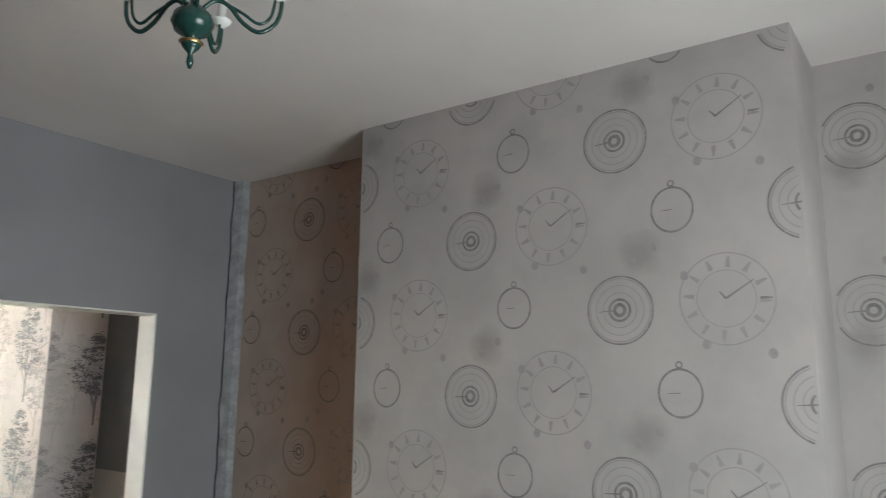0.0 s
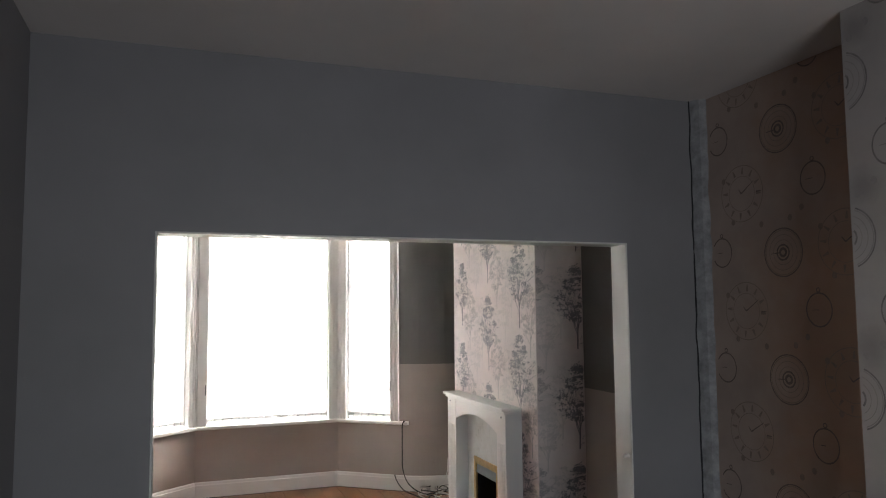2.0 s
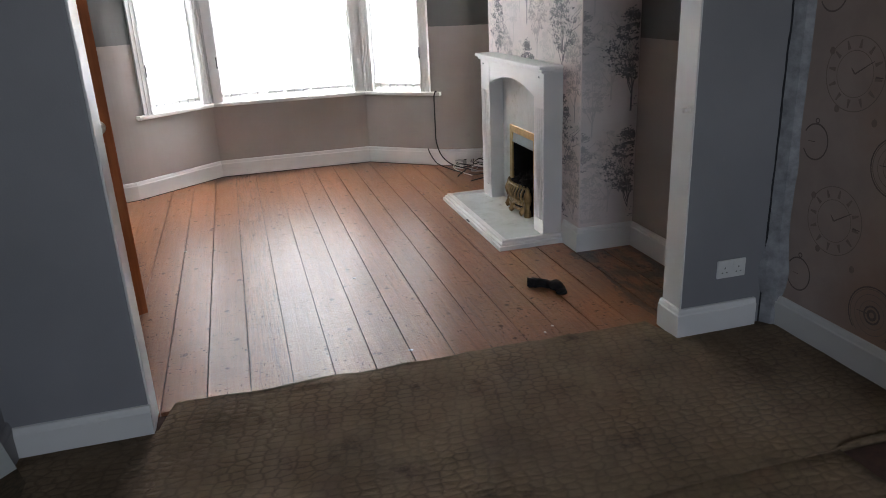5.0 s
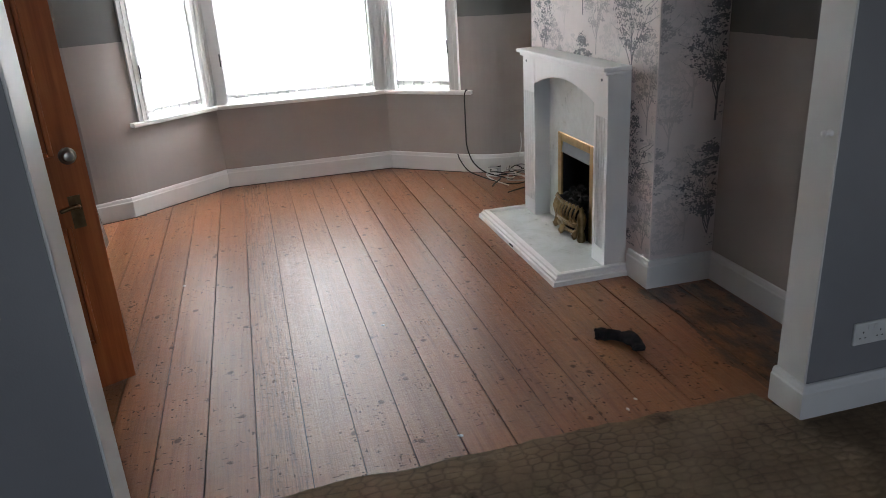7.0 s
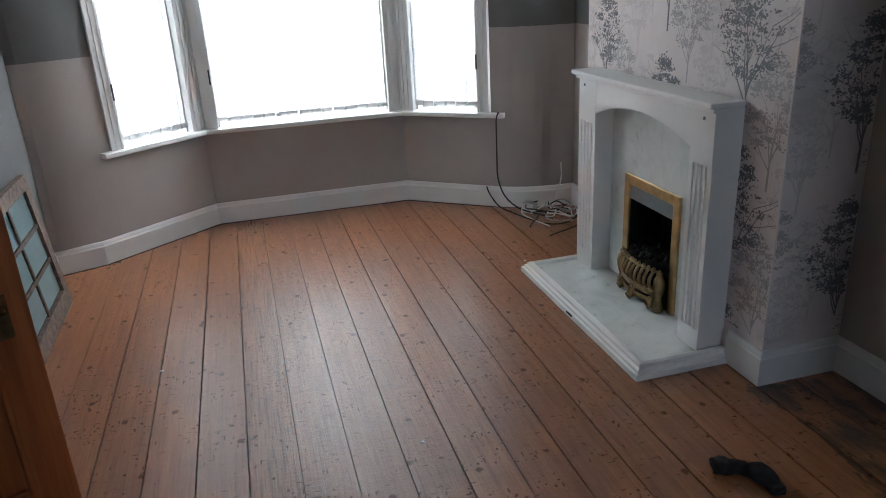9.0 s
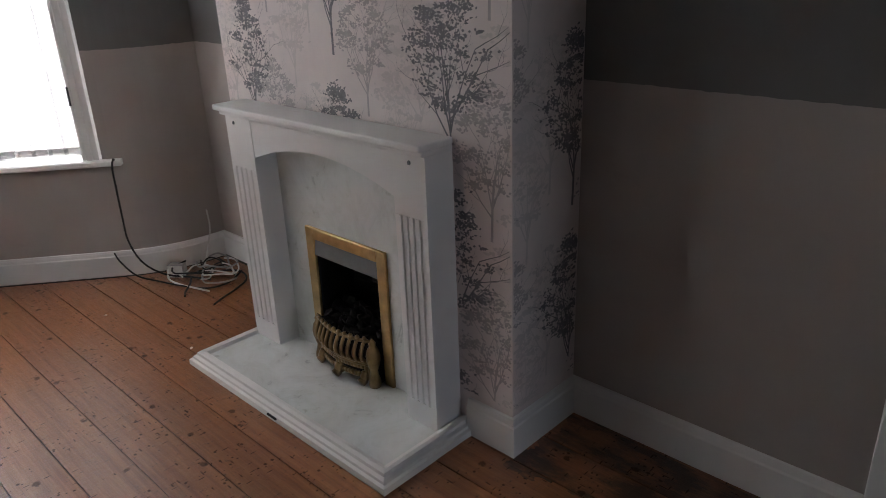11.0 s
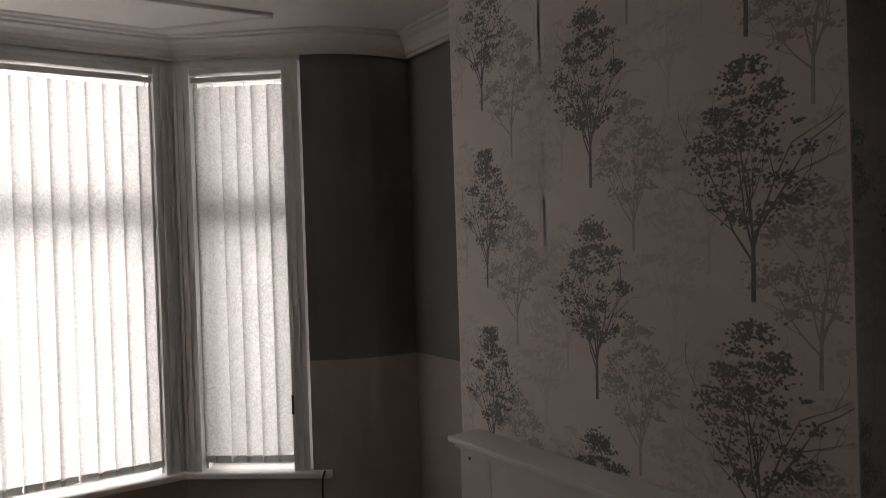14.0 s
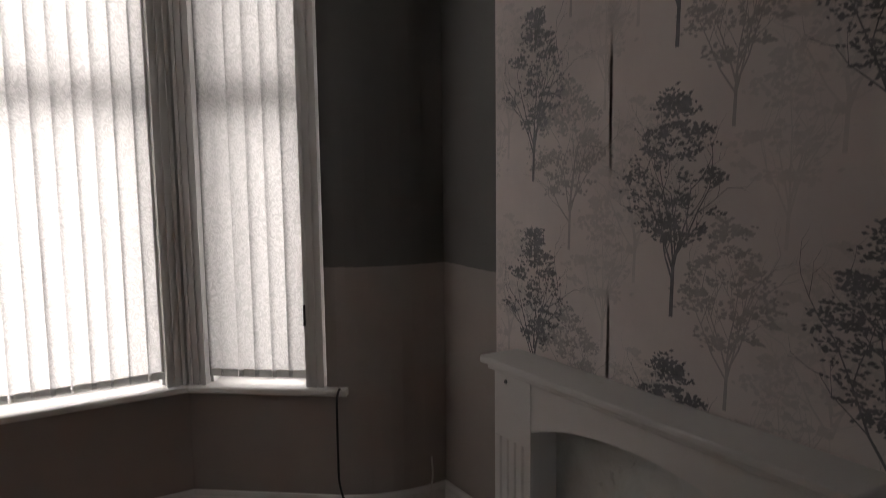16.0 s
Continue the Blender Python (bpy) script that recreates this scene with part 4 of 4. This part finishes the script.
def leaning_sash():
    """Old glazed sash stood on the floor against the side wall."""
    m = pose(-6.50, -0.925, 0.0, 6.0, 0, 1.0)
    t = thing("old_window_sash", "weathered glazed wooden sash leaning by the wall", "window sash", m)
    W, H, s, T = 0.82, 0.735, 0.075, 0.035
    bm = bmesh.new()
    for a in ((0, s, 0, H), (W - s, W, 0, H), (s, W - s, 0, 0.1), (s, W - s, H - 0.07, H)):
        box(bm, a[0], a[1], 0, T, a[2], a[3])
    part("sash_frame", bm, M["weathered"], t)
    boxpart("edge_strip", (-0.012, 0.0, 0.002, T - 0.002, 0.0, H - 0.03), M["brown_stile"], t, "brown bare edge strip")
    bm = bmesh.new()
    h = (H - 0.17) / 3
    for i in (1, 2):
        box(bm, s, W - s, 0.004, T - 0.006, 0.1 + h * i - 0.011, 0.1 + h * i + 0.011)
    box(bm, W / 2 - 0.011, W / 2 + 0.011, 0.003, T - 0.007, 0.1, H - 0.07)
    part("glazing_bar", bm, M["weathered"], t)
    for i in range(3):
        for x0, x1 in ((s, W / 2 - 0.011), (W / 2 + 0.011, W - s)):
            boxpart("pane", (x0, x1, 0.014, 0.018, 0.1 + h * i + 0.011, 0.1 + h * (i + 1) - 0.011), M["frosted"], t, "blue-grey frosted pane")
    return t


leaning_sash()

# ---- back room things ----


def pipe_boxing():
    """Rough plastered strip down the corner, with a dark open joint."""
    bm = bmesh.new()
    rng = random.Random(2)
    n = 60
    rows = []
    for i in range(n + 1):
        z = DC * i / n
        wv = 0.012 * noise.noise((0, 0, z * 6)) + 0.004 * rng.uniform(-1, 1)
        foot = 0.03 * max(0, 1 - abs(z - 0.27) / 0.16)
        a, b = DY1 - 0.06 - foot - 0.6 * wv, -3.262 + foot + wv
        rows.append([bm.verts.new(p) for p in ((PX0, a, z), (PX0 + 0.028 + wv, a + 0.014, z), (b - 0.008, DY1 - 0.035 - wv, z), (b + 0.006, DY1, z))])
    for r, s2 in zip(rows, rows[1:]):
        for k in range(3):
            bm.faces.new((r[k], r[k + 1], s2[k + 1], s2[k]))
    ob = part("trim_pipe_boxing", bm, M["plaster"])
    structure(ob, "rough white plastered strip with a dark crack down the corner", "pipe boxing")
    bm = bmesh.new()
    tube(bm, [(PX0 + 0.002, DY1 - 0.063 + 0.008 * noise.noise((0, 0, z * 7 + 3)), z) for z in (DC * k / 70 for k in range(71))], [0.004 + 0.004 * abs(noise.noise((3, 0, k * 0.4))) for k in range(71)], 5)
    part("crack", bm, M["crack"], ob, "dark open joint")


pipe_boxing()


def double_socket():
    t = thing("double_socket", "white double plug socket on the blue-grey wall", "socket", pose(PX0, 2.158, 0.30, 0, 0, 0))
    bm = bmesh.new()
    box(bm, 0.0, 0.011, -0.073, 0.073, -0.043, 0.043)
    rounded(bm, 0.004)
    pl = part("faceplate", bm, M["plastic"], t)
    for c in (-0.036, 0.036):
        for dy, dz, w, h in ((0, 0.006, 0.004, 0.008), (-0.011, -0.016, 0.007, 0.004), (0.011, -0.016, 0.007, 0.004)):
            boxpart("pin_slot", (0.0095, 0.0118, c + dy - w / 2, c + dy + w / 2, dz - h / 2, dz + h / 2), M["crack"], pl)
    for c in (-0.012, 0.012):
        boxpart("rocker_switch", (0.011, 0.0145, c - 0.008, c + 0.008, 0.016, 0.034), M["plastic"], pl, r=0.0015)
    return t


double_socket()


def leaning_mirror():
    t = thing("mirror", "frameless square mirror tile leaning on the grey wall", "mirror", pose(-3.12, -0.765, 0.012, 13, 0, 0))
    boxpart("glass", (0, 0.31, -0.004, 0.0, 0, 0.305), M["mirror"], t)
    boxpart("backing", (-0.001, 0.311, -0.009, -0.0042, -0.001, 0.306), M["crack"], t, "dark backing and edge")
    return t


leaning_mirror()

bm = bmesh.new()
box(bm, -2.09, -0.31, 1.43, 2.075, -0.012, 0.008)
structure(part("floor_carpet_patch", bm, M["carpet"]), "brown carpet offcut laid over the old hearth", "carpet")
bm = bmesh.new()
tube(bm, spline([(-0.5, 1.40, 0.014), (-1.5, 1.385, 0.014), (-1.96, 1.385, 0.014), (-2.06, 1.41, 0.015), (-2.095, 1.5, 0.014), (-2.12, 1.75, 0.014), (-2.10, 1.95, 0.014), (-2.09, 2.03, 0.014)], 6), 0.007, 6)
tagged(part("black_cable", bm, M["black_plastic"], None, "", True), "dark cable lying along the cut carpet edge", "cable")
bm = bmesh.new()
tube(bm, [(-2.385 + 0.05 * (y - 1.93) + 0.01 * noise.noise((0, y * 9, 0)), y, 0.012 + 0.012 * abs(noise.noise((2, y * 5, 0)))) for y in (1.925 + 0.44 * k / 16 for k in range(17))], [0.002 + 0.014 * math.sin(math.pi * min(1, k / 12)) ** 0.5 if k < 12 else 0.014 for k in range(17)], 7)
tagged(part("carpet_fold", bm, M["carpet"], None, "", True), "torn brown carpet edge curled upwards", "carpet")


def chandelier():
    """Green enamelled ceiling light with scrolled arms, cups and candle bulbs."""
    t = thing("chandelier", "dark green metal chandelier with scrolled arms and brass cups", "ceiling light", pose(-1.207, 0.571, 2.405) @ Matrix.Diagonal((0.81, 0.81, 0.87, 1)))
    bm = bmesh.new()
    lathe(bm, [(0.004, -0.005), (0.009, 0.01), (0.006, 0.03), (0.02, 0.045), (0.024, 0.052), (0.012, 0.06), (0.016, 0.07), (0.043, 0.085), (0.052, 0.105), (0.046, 0.125), (0.026, 0.142), (0.011, 0.155), (0.009, 0.33), (0.02, 0.345), (0.012, 0.36)], 20)
    part("body", bm, M["teal"], t, "glossy dark green turned body", True)
    bm = bmesh.new()
    tube(bm, [(0, 0, 0.36), (0, 0, 0.56)], 0.005, 8)
    lathe(bm, [(0.055, 0.578), (0.05, 0.558), (0.015, 0.543)], 20)
    part("ceiling_rose", bm, M["teal"], t, "", True)
    for i in range(5):
        a = pose(0, 0, 0, 0, 0, 72 * i + 53)
        bm = bmesh.new()
        pts = spline([(0.02, 0, 0.145), (0.05, 0, 0.17), (0.082, 0, 0.162), (0.118, 0, 0.125), (0.16, 0, 0.107), (0.2, 0, 0.137), (0.212, 0, 0.185), (0.205, 0, 0.203)], 6)
        tube(bm, [a @ p for p in pts], 0.0055, 8)
        arm = part("arm", bm, M["teal"], t, "", True)
        bm = bmesh.new()
        tube(bm, [a @ p for p in spline([(0.085, 0, 0.162), (0.118, 0, 0.148), (0.158, 0, 0.128), (0.186, 0, 0.15), (0.196, 0, 0.196)], 6)], 0.004, 8)
        part("scroll", bm, M["teal"], arm, "", True)
        bm = bmesh.new()
        lathe(bm, [(0.008, 0.15), (0.026, 0.165), (0.028, 0.17), (0.012, 0.172), (0.012, 0.24), (0.01, 0.242)], 14, a @ pose(0.205, 0, 0.042))
        part("candle_cup", bm, M["plastic"], arm, "pale candle sleeve on a cup", True)
    bm = bmesh.new()
    lathe(bm, [(0.012, 0.048), (0.03, 0.058), (0.014, 0.064)], 16)
    part("brass_ring", bm, M["brass"], t, "small brass ring", True)
    return t


chandelier()

# ---- front room small things ----


def crumpled_cloth():
    """A dropped black sock, limp and twisted."""
    bm = bmesh.new()
    pts = spline([(0, 0, 0.022), (0.05, 0.012, 0.024), (0.1, 0.008, 0.022), (0.14, -0.02, 0.022), (0.165, -0.065, 0.018)], 6)
    rr = [0.02 + 0.012 * math.sin(1.2 + 5.5 * k / len(pts)) ** 2 for k in range(len(pts))]
    tube(bm, pts, rr, 16)
    for v in bm.verts:
        v.co += 0.012 * noise.noise_vector(v.co * 34) + 0.004 * noise.noise_vector(v.co * 110)
        v.co.z = max(0.001, v.co.z * 0.8)
    ob = part("sock", bm, M["fabric"], None, "", True)
    ob.matrix_world = pose(-4.12, 1.50, 0.0, 0, 0, 56) @ Matrix.Diagonal((1.2, 1.2, 1.1, 1))
    return tagged(ob, "crumpled black sock dropped on the floorboards", "sock")


crumpled_cloth()


def cable(name, pts, r, material, label):
    bm = bmesh.new()
    tube(bm, spline(pts, 8), r, 7)
    return tagged(part(name, bm, M[material], None, "", True), label, "cable", "cables in the corner")


cable("black_cable", [(-7.10, 1.835, 0.68), (-7.075, 1.82, 0.687), (-7.055, 1.80, 0.65), (-7.06, 1.80, 0.55), (-7.06, 1.80, 0.38), (-7.045, 1.80, 0.24), (-6.99, 1.83, 0.12), (-6.9, 1.9, 0.05), (-6.8, 2.0, 0.025), (-6.7, 2.06, 0.02)], 0.0055, "black_plastic", "black cable hanging from the window sill")
cable("black_cable", [(-7.125, 1.745, 0.162), (-7.115, 1.74, 0.165), (-7.08, 1.75, 0.12), (-7.0, 1.79, 0.05), (-6.9, 1.87, 0.015), (-6.75, 1.93, 0.01), (-6.62, 2.0, 0.012), (-6.58, 2.1, 0.02), (-6.6, 2.2, 0.05)], 0.005, "black_plastic", "black cable running off the skirting")
rng = random.Random(12)
for i in range(10):
    cx, cy = -6.72 + rng.uniform(-0.09, 0.07), 2.1 + rng.uniform(-0.08, 0.07)
    r0 = rng.uniform(0.06, 0.14)
    ph, turns = rng.uniform(0, 6), rng.randint(6, 10)
    pts = [(cx + r0 * (1 + 0.25 * math.sin(k * 1.7 + i)) * math.cos(ph + k * 0.75), cy + 0.8 * r0 * math.sin(ph + k * 0.75), 0.014 + 0.007 * i + 0.035 * abs(math.sin(k * 0.9 + i))) for k in range(turns)]
    dark = i % 5 in (0, 3)
    col = "black_plastic" if dark else ("grey_plastic" if i % 2 else "plastic")
    cable("black_cable" if dark else "pale_cable", pts, 0.005 if i % 2 else 0.0042, col, "%s cable in a loose tangle on the boards" % ("black" if dark else "pale"))
cable("black_cable", [(-6.85, 2.0, 0.03), (-6.75, 2.12, 0.035), (-6.66, 2.22, 0.025), (-6.56, 2.2, 0.012), (-6.5, 2.1, 0.008), (-6.46, 2.0, 0.007), (-6.42, 1.92, 0.007)], 0.0055, "black_plastic", "black cable end trailing over the boards")
cable("black_cable", [(-6.8, 2.0, 0.02), (-6.74, 1.96, 0.014), (-6.68, 1.9, 0.008), (-6.63, 1.87, 0.007)], 0.006, "black_plastic", "short black cable end on the boards")
cable("pale_cable", [(-6.92, 1.93, 0.06), (-6.85, 1.9, 0.03), (-6.76, 1.93, 0.012), (-6.66, 1.96, 0.012), (-6.57, 1.98, 0.016)], 0.005, "plastic", "white cable end curving over the boards")
cable("pale_cable", [(-6.93, 2.22, 0.33), (-6.925, 2.22, 0.22), (-6.9, 2.17, 0.1), (-6.84, 2.1, 0.03)], 0.0045, "plastic", "stiff pale cable standing out of the tangle")
jb = thing("junction_box", "small grey cable junction box lying in the tangle", "junction box", pose(-6.93, 1.99, 0.0, 0, 0, 40))
boxpart("case", (-0.045, 0.045, -0.03, 0.03, 0.0, 0.075), M["grey_plastic"], jb, r=0.005)
boxpart("lid", (-0.042, 0.042, -0.034, -0.0301, 0.004, 0.071), M["plastic"], jb, "paler snap-on lid", r=0.0015)

rng = random.Random(77)
for x, y in ((-3.62, 1.42), (-3.57, 1.36), (-6.1, 1.62), (-4.6, 0.62), (-5.5, -0.35), (-3.62, 0.72), (-6.75, 1.5)):
    bm = bmesh.new()
    bmesh.ops.create_icosphere(bm, subdivisions=1, radius=0.008)
    for v in bm.verts:
        v.co = Vector((v.co.x * rng.uniform(0.8, 1.9), v.co.y * rng.uniform(0.6, 1.1), max(-0.002, v.co.z * 0.35)))
    ob = part("plaster_chip", bm, M["ceiling"])
    ob.matrix_world = pose(x, y, 0.003, 0, 0, rng.uniform(0, 180))
    tagged(ob, "small white plaster chip on the boards", "debris", "plaster chips")

# ---- wallpaper prints ----


def tree_shape(rng, w, h, leaves, leaf):
    """Flat tree motif: trunk, limbs and leaf flecks as outlines, foot at the origin."""
    out = []

    def ribbon(p, q, a, b):
        d = Vector((q[0] - p[0], q[1] - p[1]))
        n = Vector((-d.y, d.x)).normalized()
        out.append([(p[0] + n.x * a, p[1] + n.y * a), (p[0] - n.x * a, p[1] - n.y * a), (q[0] - n.x * b, q[1] - n.y * b), (q[0] + n.x * b, q[1] + n.y * b)])

    tips = []

    def limb(p, ang, ln, r, depth):
        q = p
        for k in range(3):
            ang += rng.uniform(-0.18, 0.18) - 0.12 * math.sin(ang)
            nq = (q[0] + math.sin(ang) * ln / 3, q[1] + math.cos(ang) * ln / 3)
            ribbon(q, nq, r * (1 - k * 0.2), r * (0.8 - k * 0.2))
            q = nq
            if depth < 3:
                tips.append((q, depth))
                if k > 0 or depth == 0:
                    limb(q, ang + rng.choice((-1, 1)) * rng.uniform(0.45, 0.8), ln * 0.5, r * 0.5, depth + 1)
        tips.append((q, depth))

    ribbon((0, 0), (0.004, h * 0.26), 0.0055 * h / 0.5, 0.0045 * h / 0.5)
    for k, ang in enumerate((-0.62, -0.3, -0.06, 0.12, 0.36, 0.66)):
        limb((0.003, h * (0.16 + 0.05 * (k % 3))), ang * (w / h) * 1.9, h * rng.uniform(0.36, 0.5), 0.003 * h / 0.5, 0)

    def half_width(v):
        """Outline of the crown: widest at mid height, drawn to an uneven point."""
        if v < 0.28 or v > 1.0:
            return 0.0
        return w * 0.55 * (min(1.0, (v - 0.28) / 0.2) ** 0.7) * (1.0 if v < 0.6 else max(0.12, 1 - ((v - 0.6) / 0.42) ** 1.3))

    clumps = []
    while len(clumps) < leaves // 13:
        v = rng.uniform(0.32, 0.99)
        hw = half_width(v)
        clumps.append((rng.uniform(-1, 1) * hw, v * h, rng.uniform(0.5, 1.3)))
    for i in range(leaves):
        cx, cy, big = rng.choice(clumps)
        px, py = cx + rng.gauss(0, 0.017 * big * w / 0.25), cy + rng.gauss(0, 0.007 * big)
        out_right = rng.random() < (0.78 if px > 0 else 0.22)
        a = rng.uniform(-0.55, 0.55) + (0.2 if out_right else math.pi - 0.2)
        l, b = leaf * rng.uniform(0.5, 1.3), leaf * rng.uniform(0.16, 0.34)
        c, s = math.cos(a), math.sin(a)
        out.append([(px + c * u - s * v, py + s * u + c * v) for u, v in ((0, 0), (l * 0.5, b), (l, 0.1 * b), (l * 0.45, -b))])
    return out


def flat_print(name, shapes, rect, to_world, material, parent, label, keep_off=(0, 0, 0)):
    """Print flat outlines on a wall; what falls outside the sheet is cut away."""
    verts, faces = [], []
    u0, u1, v0, v1 = rect
    for poly in shapes:
        if any(not (u0 < u < u1 and v0 < v < v1) or (keep_off[0] < u < keep_off[1] and v < keep_off[2]) for u, v in poly):
            continue
        k = len(verts)
        lift = 0.00022 * (len(faces) * 0.618 % 1.0)
        verts.extend(to_world(u, v, lift) for u, v in poly)
        faces.append(tuple(range(k, k + len(poly))))
    me = bpy.data.meshes.new(name)
    me.from_pydata(verts, [], faces)
    me.materials.append(material)
    ob = new(name, me)
    ob.parent = parent
    return tagged(ob, label, kind="stuff")


rng = random.Random(21)
DARK = [tree_shape(rng, w, h, n, 0.0155) for w, h, n in ((0.24, 0.52, 1050), (0.28, 0.57, 1350), (0.31, 0.62, 1450))]
MIDS = [tree_shape(rng, w, h, n, 0.016) for w, h, n in ((0.24, 0.46, 800), (0.3, 0.5, 1000))]
PALE = [tree_shape(rng, w, h, n, 0.02) for w, h, n in ((0.26, 0.44, 420), (0.34, 0.5, 520))]


def woodland(rect, u_ref, to_world, parent, keep_off=(0, 0, 0), foot=1.31):
    """Half-drop repeat of dark, grey and pale trees."""
    step, drop = 0.557, 0.673
    dark, mids, pale, blue = [], [], [], []
    for c in range(-5, 6):
        for r in range(-4, 5):
            u, v = u_ref + c * step, foot + r * drop + (0.337 if c % 2 else 0.0)
            for p in DARK[(c + 1) % 3]:
                dark.append([(u + a, v + b) for a, b in p])
            for k, (du, dv) in enumerate(((0.168, -0.2),)):
                for p in MIDS[(k + c) % 2]:
                    mids.append([(u + du + a, v + dv + b) for a, b in p])
            for k, (du, dv) in enumerate(((0.31, 0.2), (-0.13, 0.07))):
                for p in PALE[k % 2]:
                    pale.append([(u + du + a, v + dv + b) for a, b in p])
    flat_print("pale_tree_print", pale, rect, lambda u, v, e: to_world(u, v, 0.0002 + e), M["ink_pale"], parent, "pale misty tree print", keep_off)
    flat_print("grey_tree_print", mids, rect, lambda u, v, e: to_world(u, v, 0.0005 + e), M["ink_mid"], parent, "soft grey tree print", keep_off)
    flat_print("dark_tree_print", dark, rect, lambda u, v, e: to_world(u, v, 0.0008 + e), M["ink_dark"], parent, "dark charcoal tree print", keep_off)


woodland((CBX0 + 0.002, CBX1 - 0.002, 0.17, FC - 0.1), -5.332, lambda u, v, d: (u, CBY - d, v), breast, (-5.95, -4.77, 1.05))
woodland((CBY + 0.002, FY1 - 0.002, 0.17, FC - 0.1), 2.31, lambda u, v, d: (CBX1 + d, u, v), breast, foot=0.83)


def ring(cx, cy, r, w, n=40, squash=1.0, gap=0):
    out = []
    for k in range(n):
        if gap and k % gap == 0:
            continue
        a, b = 2 * math.pi * k / n, 2 * math.pi * (k + 1) / n
        out.append([(cx + math.cos(t) * q * squash, cy + math.sin(t) * q) for t, q in ((a, r), (b, r), (b, r - w), (a, r - w))])
    return out


def bar(cx, cy, ang, r0, r1, w):
    c, s = math.sin(ang), math.cos(ang)
    return [[(cx + c * r + s * k, cy + s * r - c * k) for r, k in ((r0, -w), (r1, -w * 0.4), (r1, w * 0.4), (r0, w))]]


def clock_print(rect, u_ref, to_world, parent, inks=("clock_pale", "clock_dark")):
    dark, pale = [], []
    for c in range(-6, 7):
        for r in range(-5, 4):
            u, v = u_ref + c * 0.598, 2.038 + r * 0.592 + (0.297 if c % 2 else 0.0)
            dark += ring(u, v, 0.117, 0.006) + ring(u, v, 0.04, 0.008, 24) + ring(u, v, 0.024, 0.012, 20) + bar(u, v, -1.62, 0.02, 0.075, 0.003)
            pale += ring(u, v, 0.108, 0.004) + ring(u, v, 0.085, 0.003) + ring(u, v, 0.06, 0.003)
            du, dv = u + 0.345, v + 0.02
            pale += ring(du, dv, 0.145, 0.004) + ring(du, dv, 0.09, 0.003)
            for k in range(12):
                pale += bar(du, dv, k * math.pi / 6 + 0.1, 0.098, 0.132, 0.008)
            dark += bar(du, dv, 1.0, 0.0, 0.1, 0.0035) + bar(du, dv, 1.6, 0.1, 0.135, 0.004) + bar(du, dv, -0.7, 0.0, 0.03, 0.004)
            pu, pv = u + 0.19, v - 0.27
            dark += ring(pu, pv, 0.078, 0.007, 36, 0.92) + ring(pu, pv + 0.088, 0.012, 0.005, 12) + bar(pu, pv, -1.6, 0.0, 0.04, 0.002)
            for k in range(5):
                su, sv = u + (0.05, 0.22, 0.28, 0.47, 0.12)[k], v + (0.16, 0.1, -0.12, -0.15, 0.2)[k]
                pale += [[(su + 0.014 * math.cos(t), sv + 0.016 * math.sin(t)) for t in (j * math.pi / 4 for j in range(8))]]
    flat_print("pale_clock_print", pale, rect, lambda u, v, e: to_world(u, v, 0.0002 + e), M[inks[0]], parent, "faded grey clock dial print")
    flat_print("dark_clock_print", dark, rect, lambda u, v, e: to_world(u, v, 0.0005 + e), M[inks[1]], parent, "dark grey pocket watch print")


clock_print((DCX0 + 0.002, DCX1 - 0.002, 0.17, DC), -0.942, lambda u, v, d: (u, DCY - d, v), dcb)
clock_print((-3.24, DCX0 - 0.02, 0.17, DC), -2.765, lambda u, v, d: (u, DY1 - d, v), alc, ("stain_pale", "stain_dark"))
clock_print((DCX1 + 0.01, DX1, 0.17, DC), -0.24, lambda u, v, d: (u, 2.49 - d, v), alc2)

# ---- floorboards ----
floor = structure(thing("floor", "", ""), "stripped pine floorboards, worn and stained orange-brown", "floor")
rng = random.Random(31)
PITCH = 0.1785


def bay_reach(y):
    """How far out the floor runs at this y, towards the bay."""
    if y < -0.79:
        return -7.0
    if y < -0.115:
        return -7.06 - (y + 0.79) * 0.81
    if y < 1.275:
        return -7.615
    if y < 1.9:
        return -7.615 + (y - 1.275) * 0.79
    return -7.06


y = 0.003 - PITCH * 6
while y < FY1:
    a, b = max(y, FY0) + rng.uniform(0.0009, 0.0028), min(y + PITCH, FY1) - rng.uniform(0.0009, 0.0028)
    if b - a > 0.02:
        x0, x1 = bay_reach((a + b) / 2) - 0.05, -3.455
        bm = bmesh.new()
        dz = rng.uniform(-0.0015, 0.0015)
        box(bm, x0 + 0.0015, x1 - 0.0015, a, b, -0.028, dz)
        tops = [e for e in bm.edges if all(abs(v.co.z - dz) < 1e-6 for v in e.verts)]
        bmesh.ops.bevel(bm, geom=tops, offset=0.0012, segments=2, affect="EDGES")
        part("board", bm, M["worn_board" if 0.0 < (a + b) / 2 < 0.2 else "board"], floor)
    y += PITCH
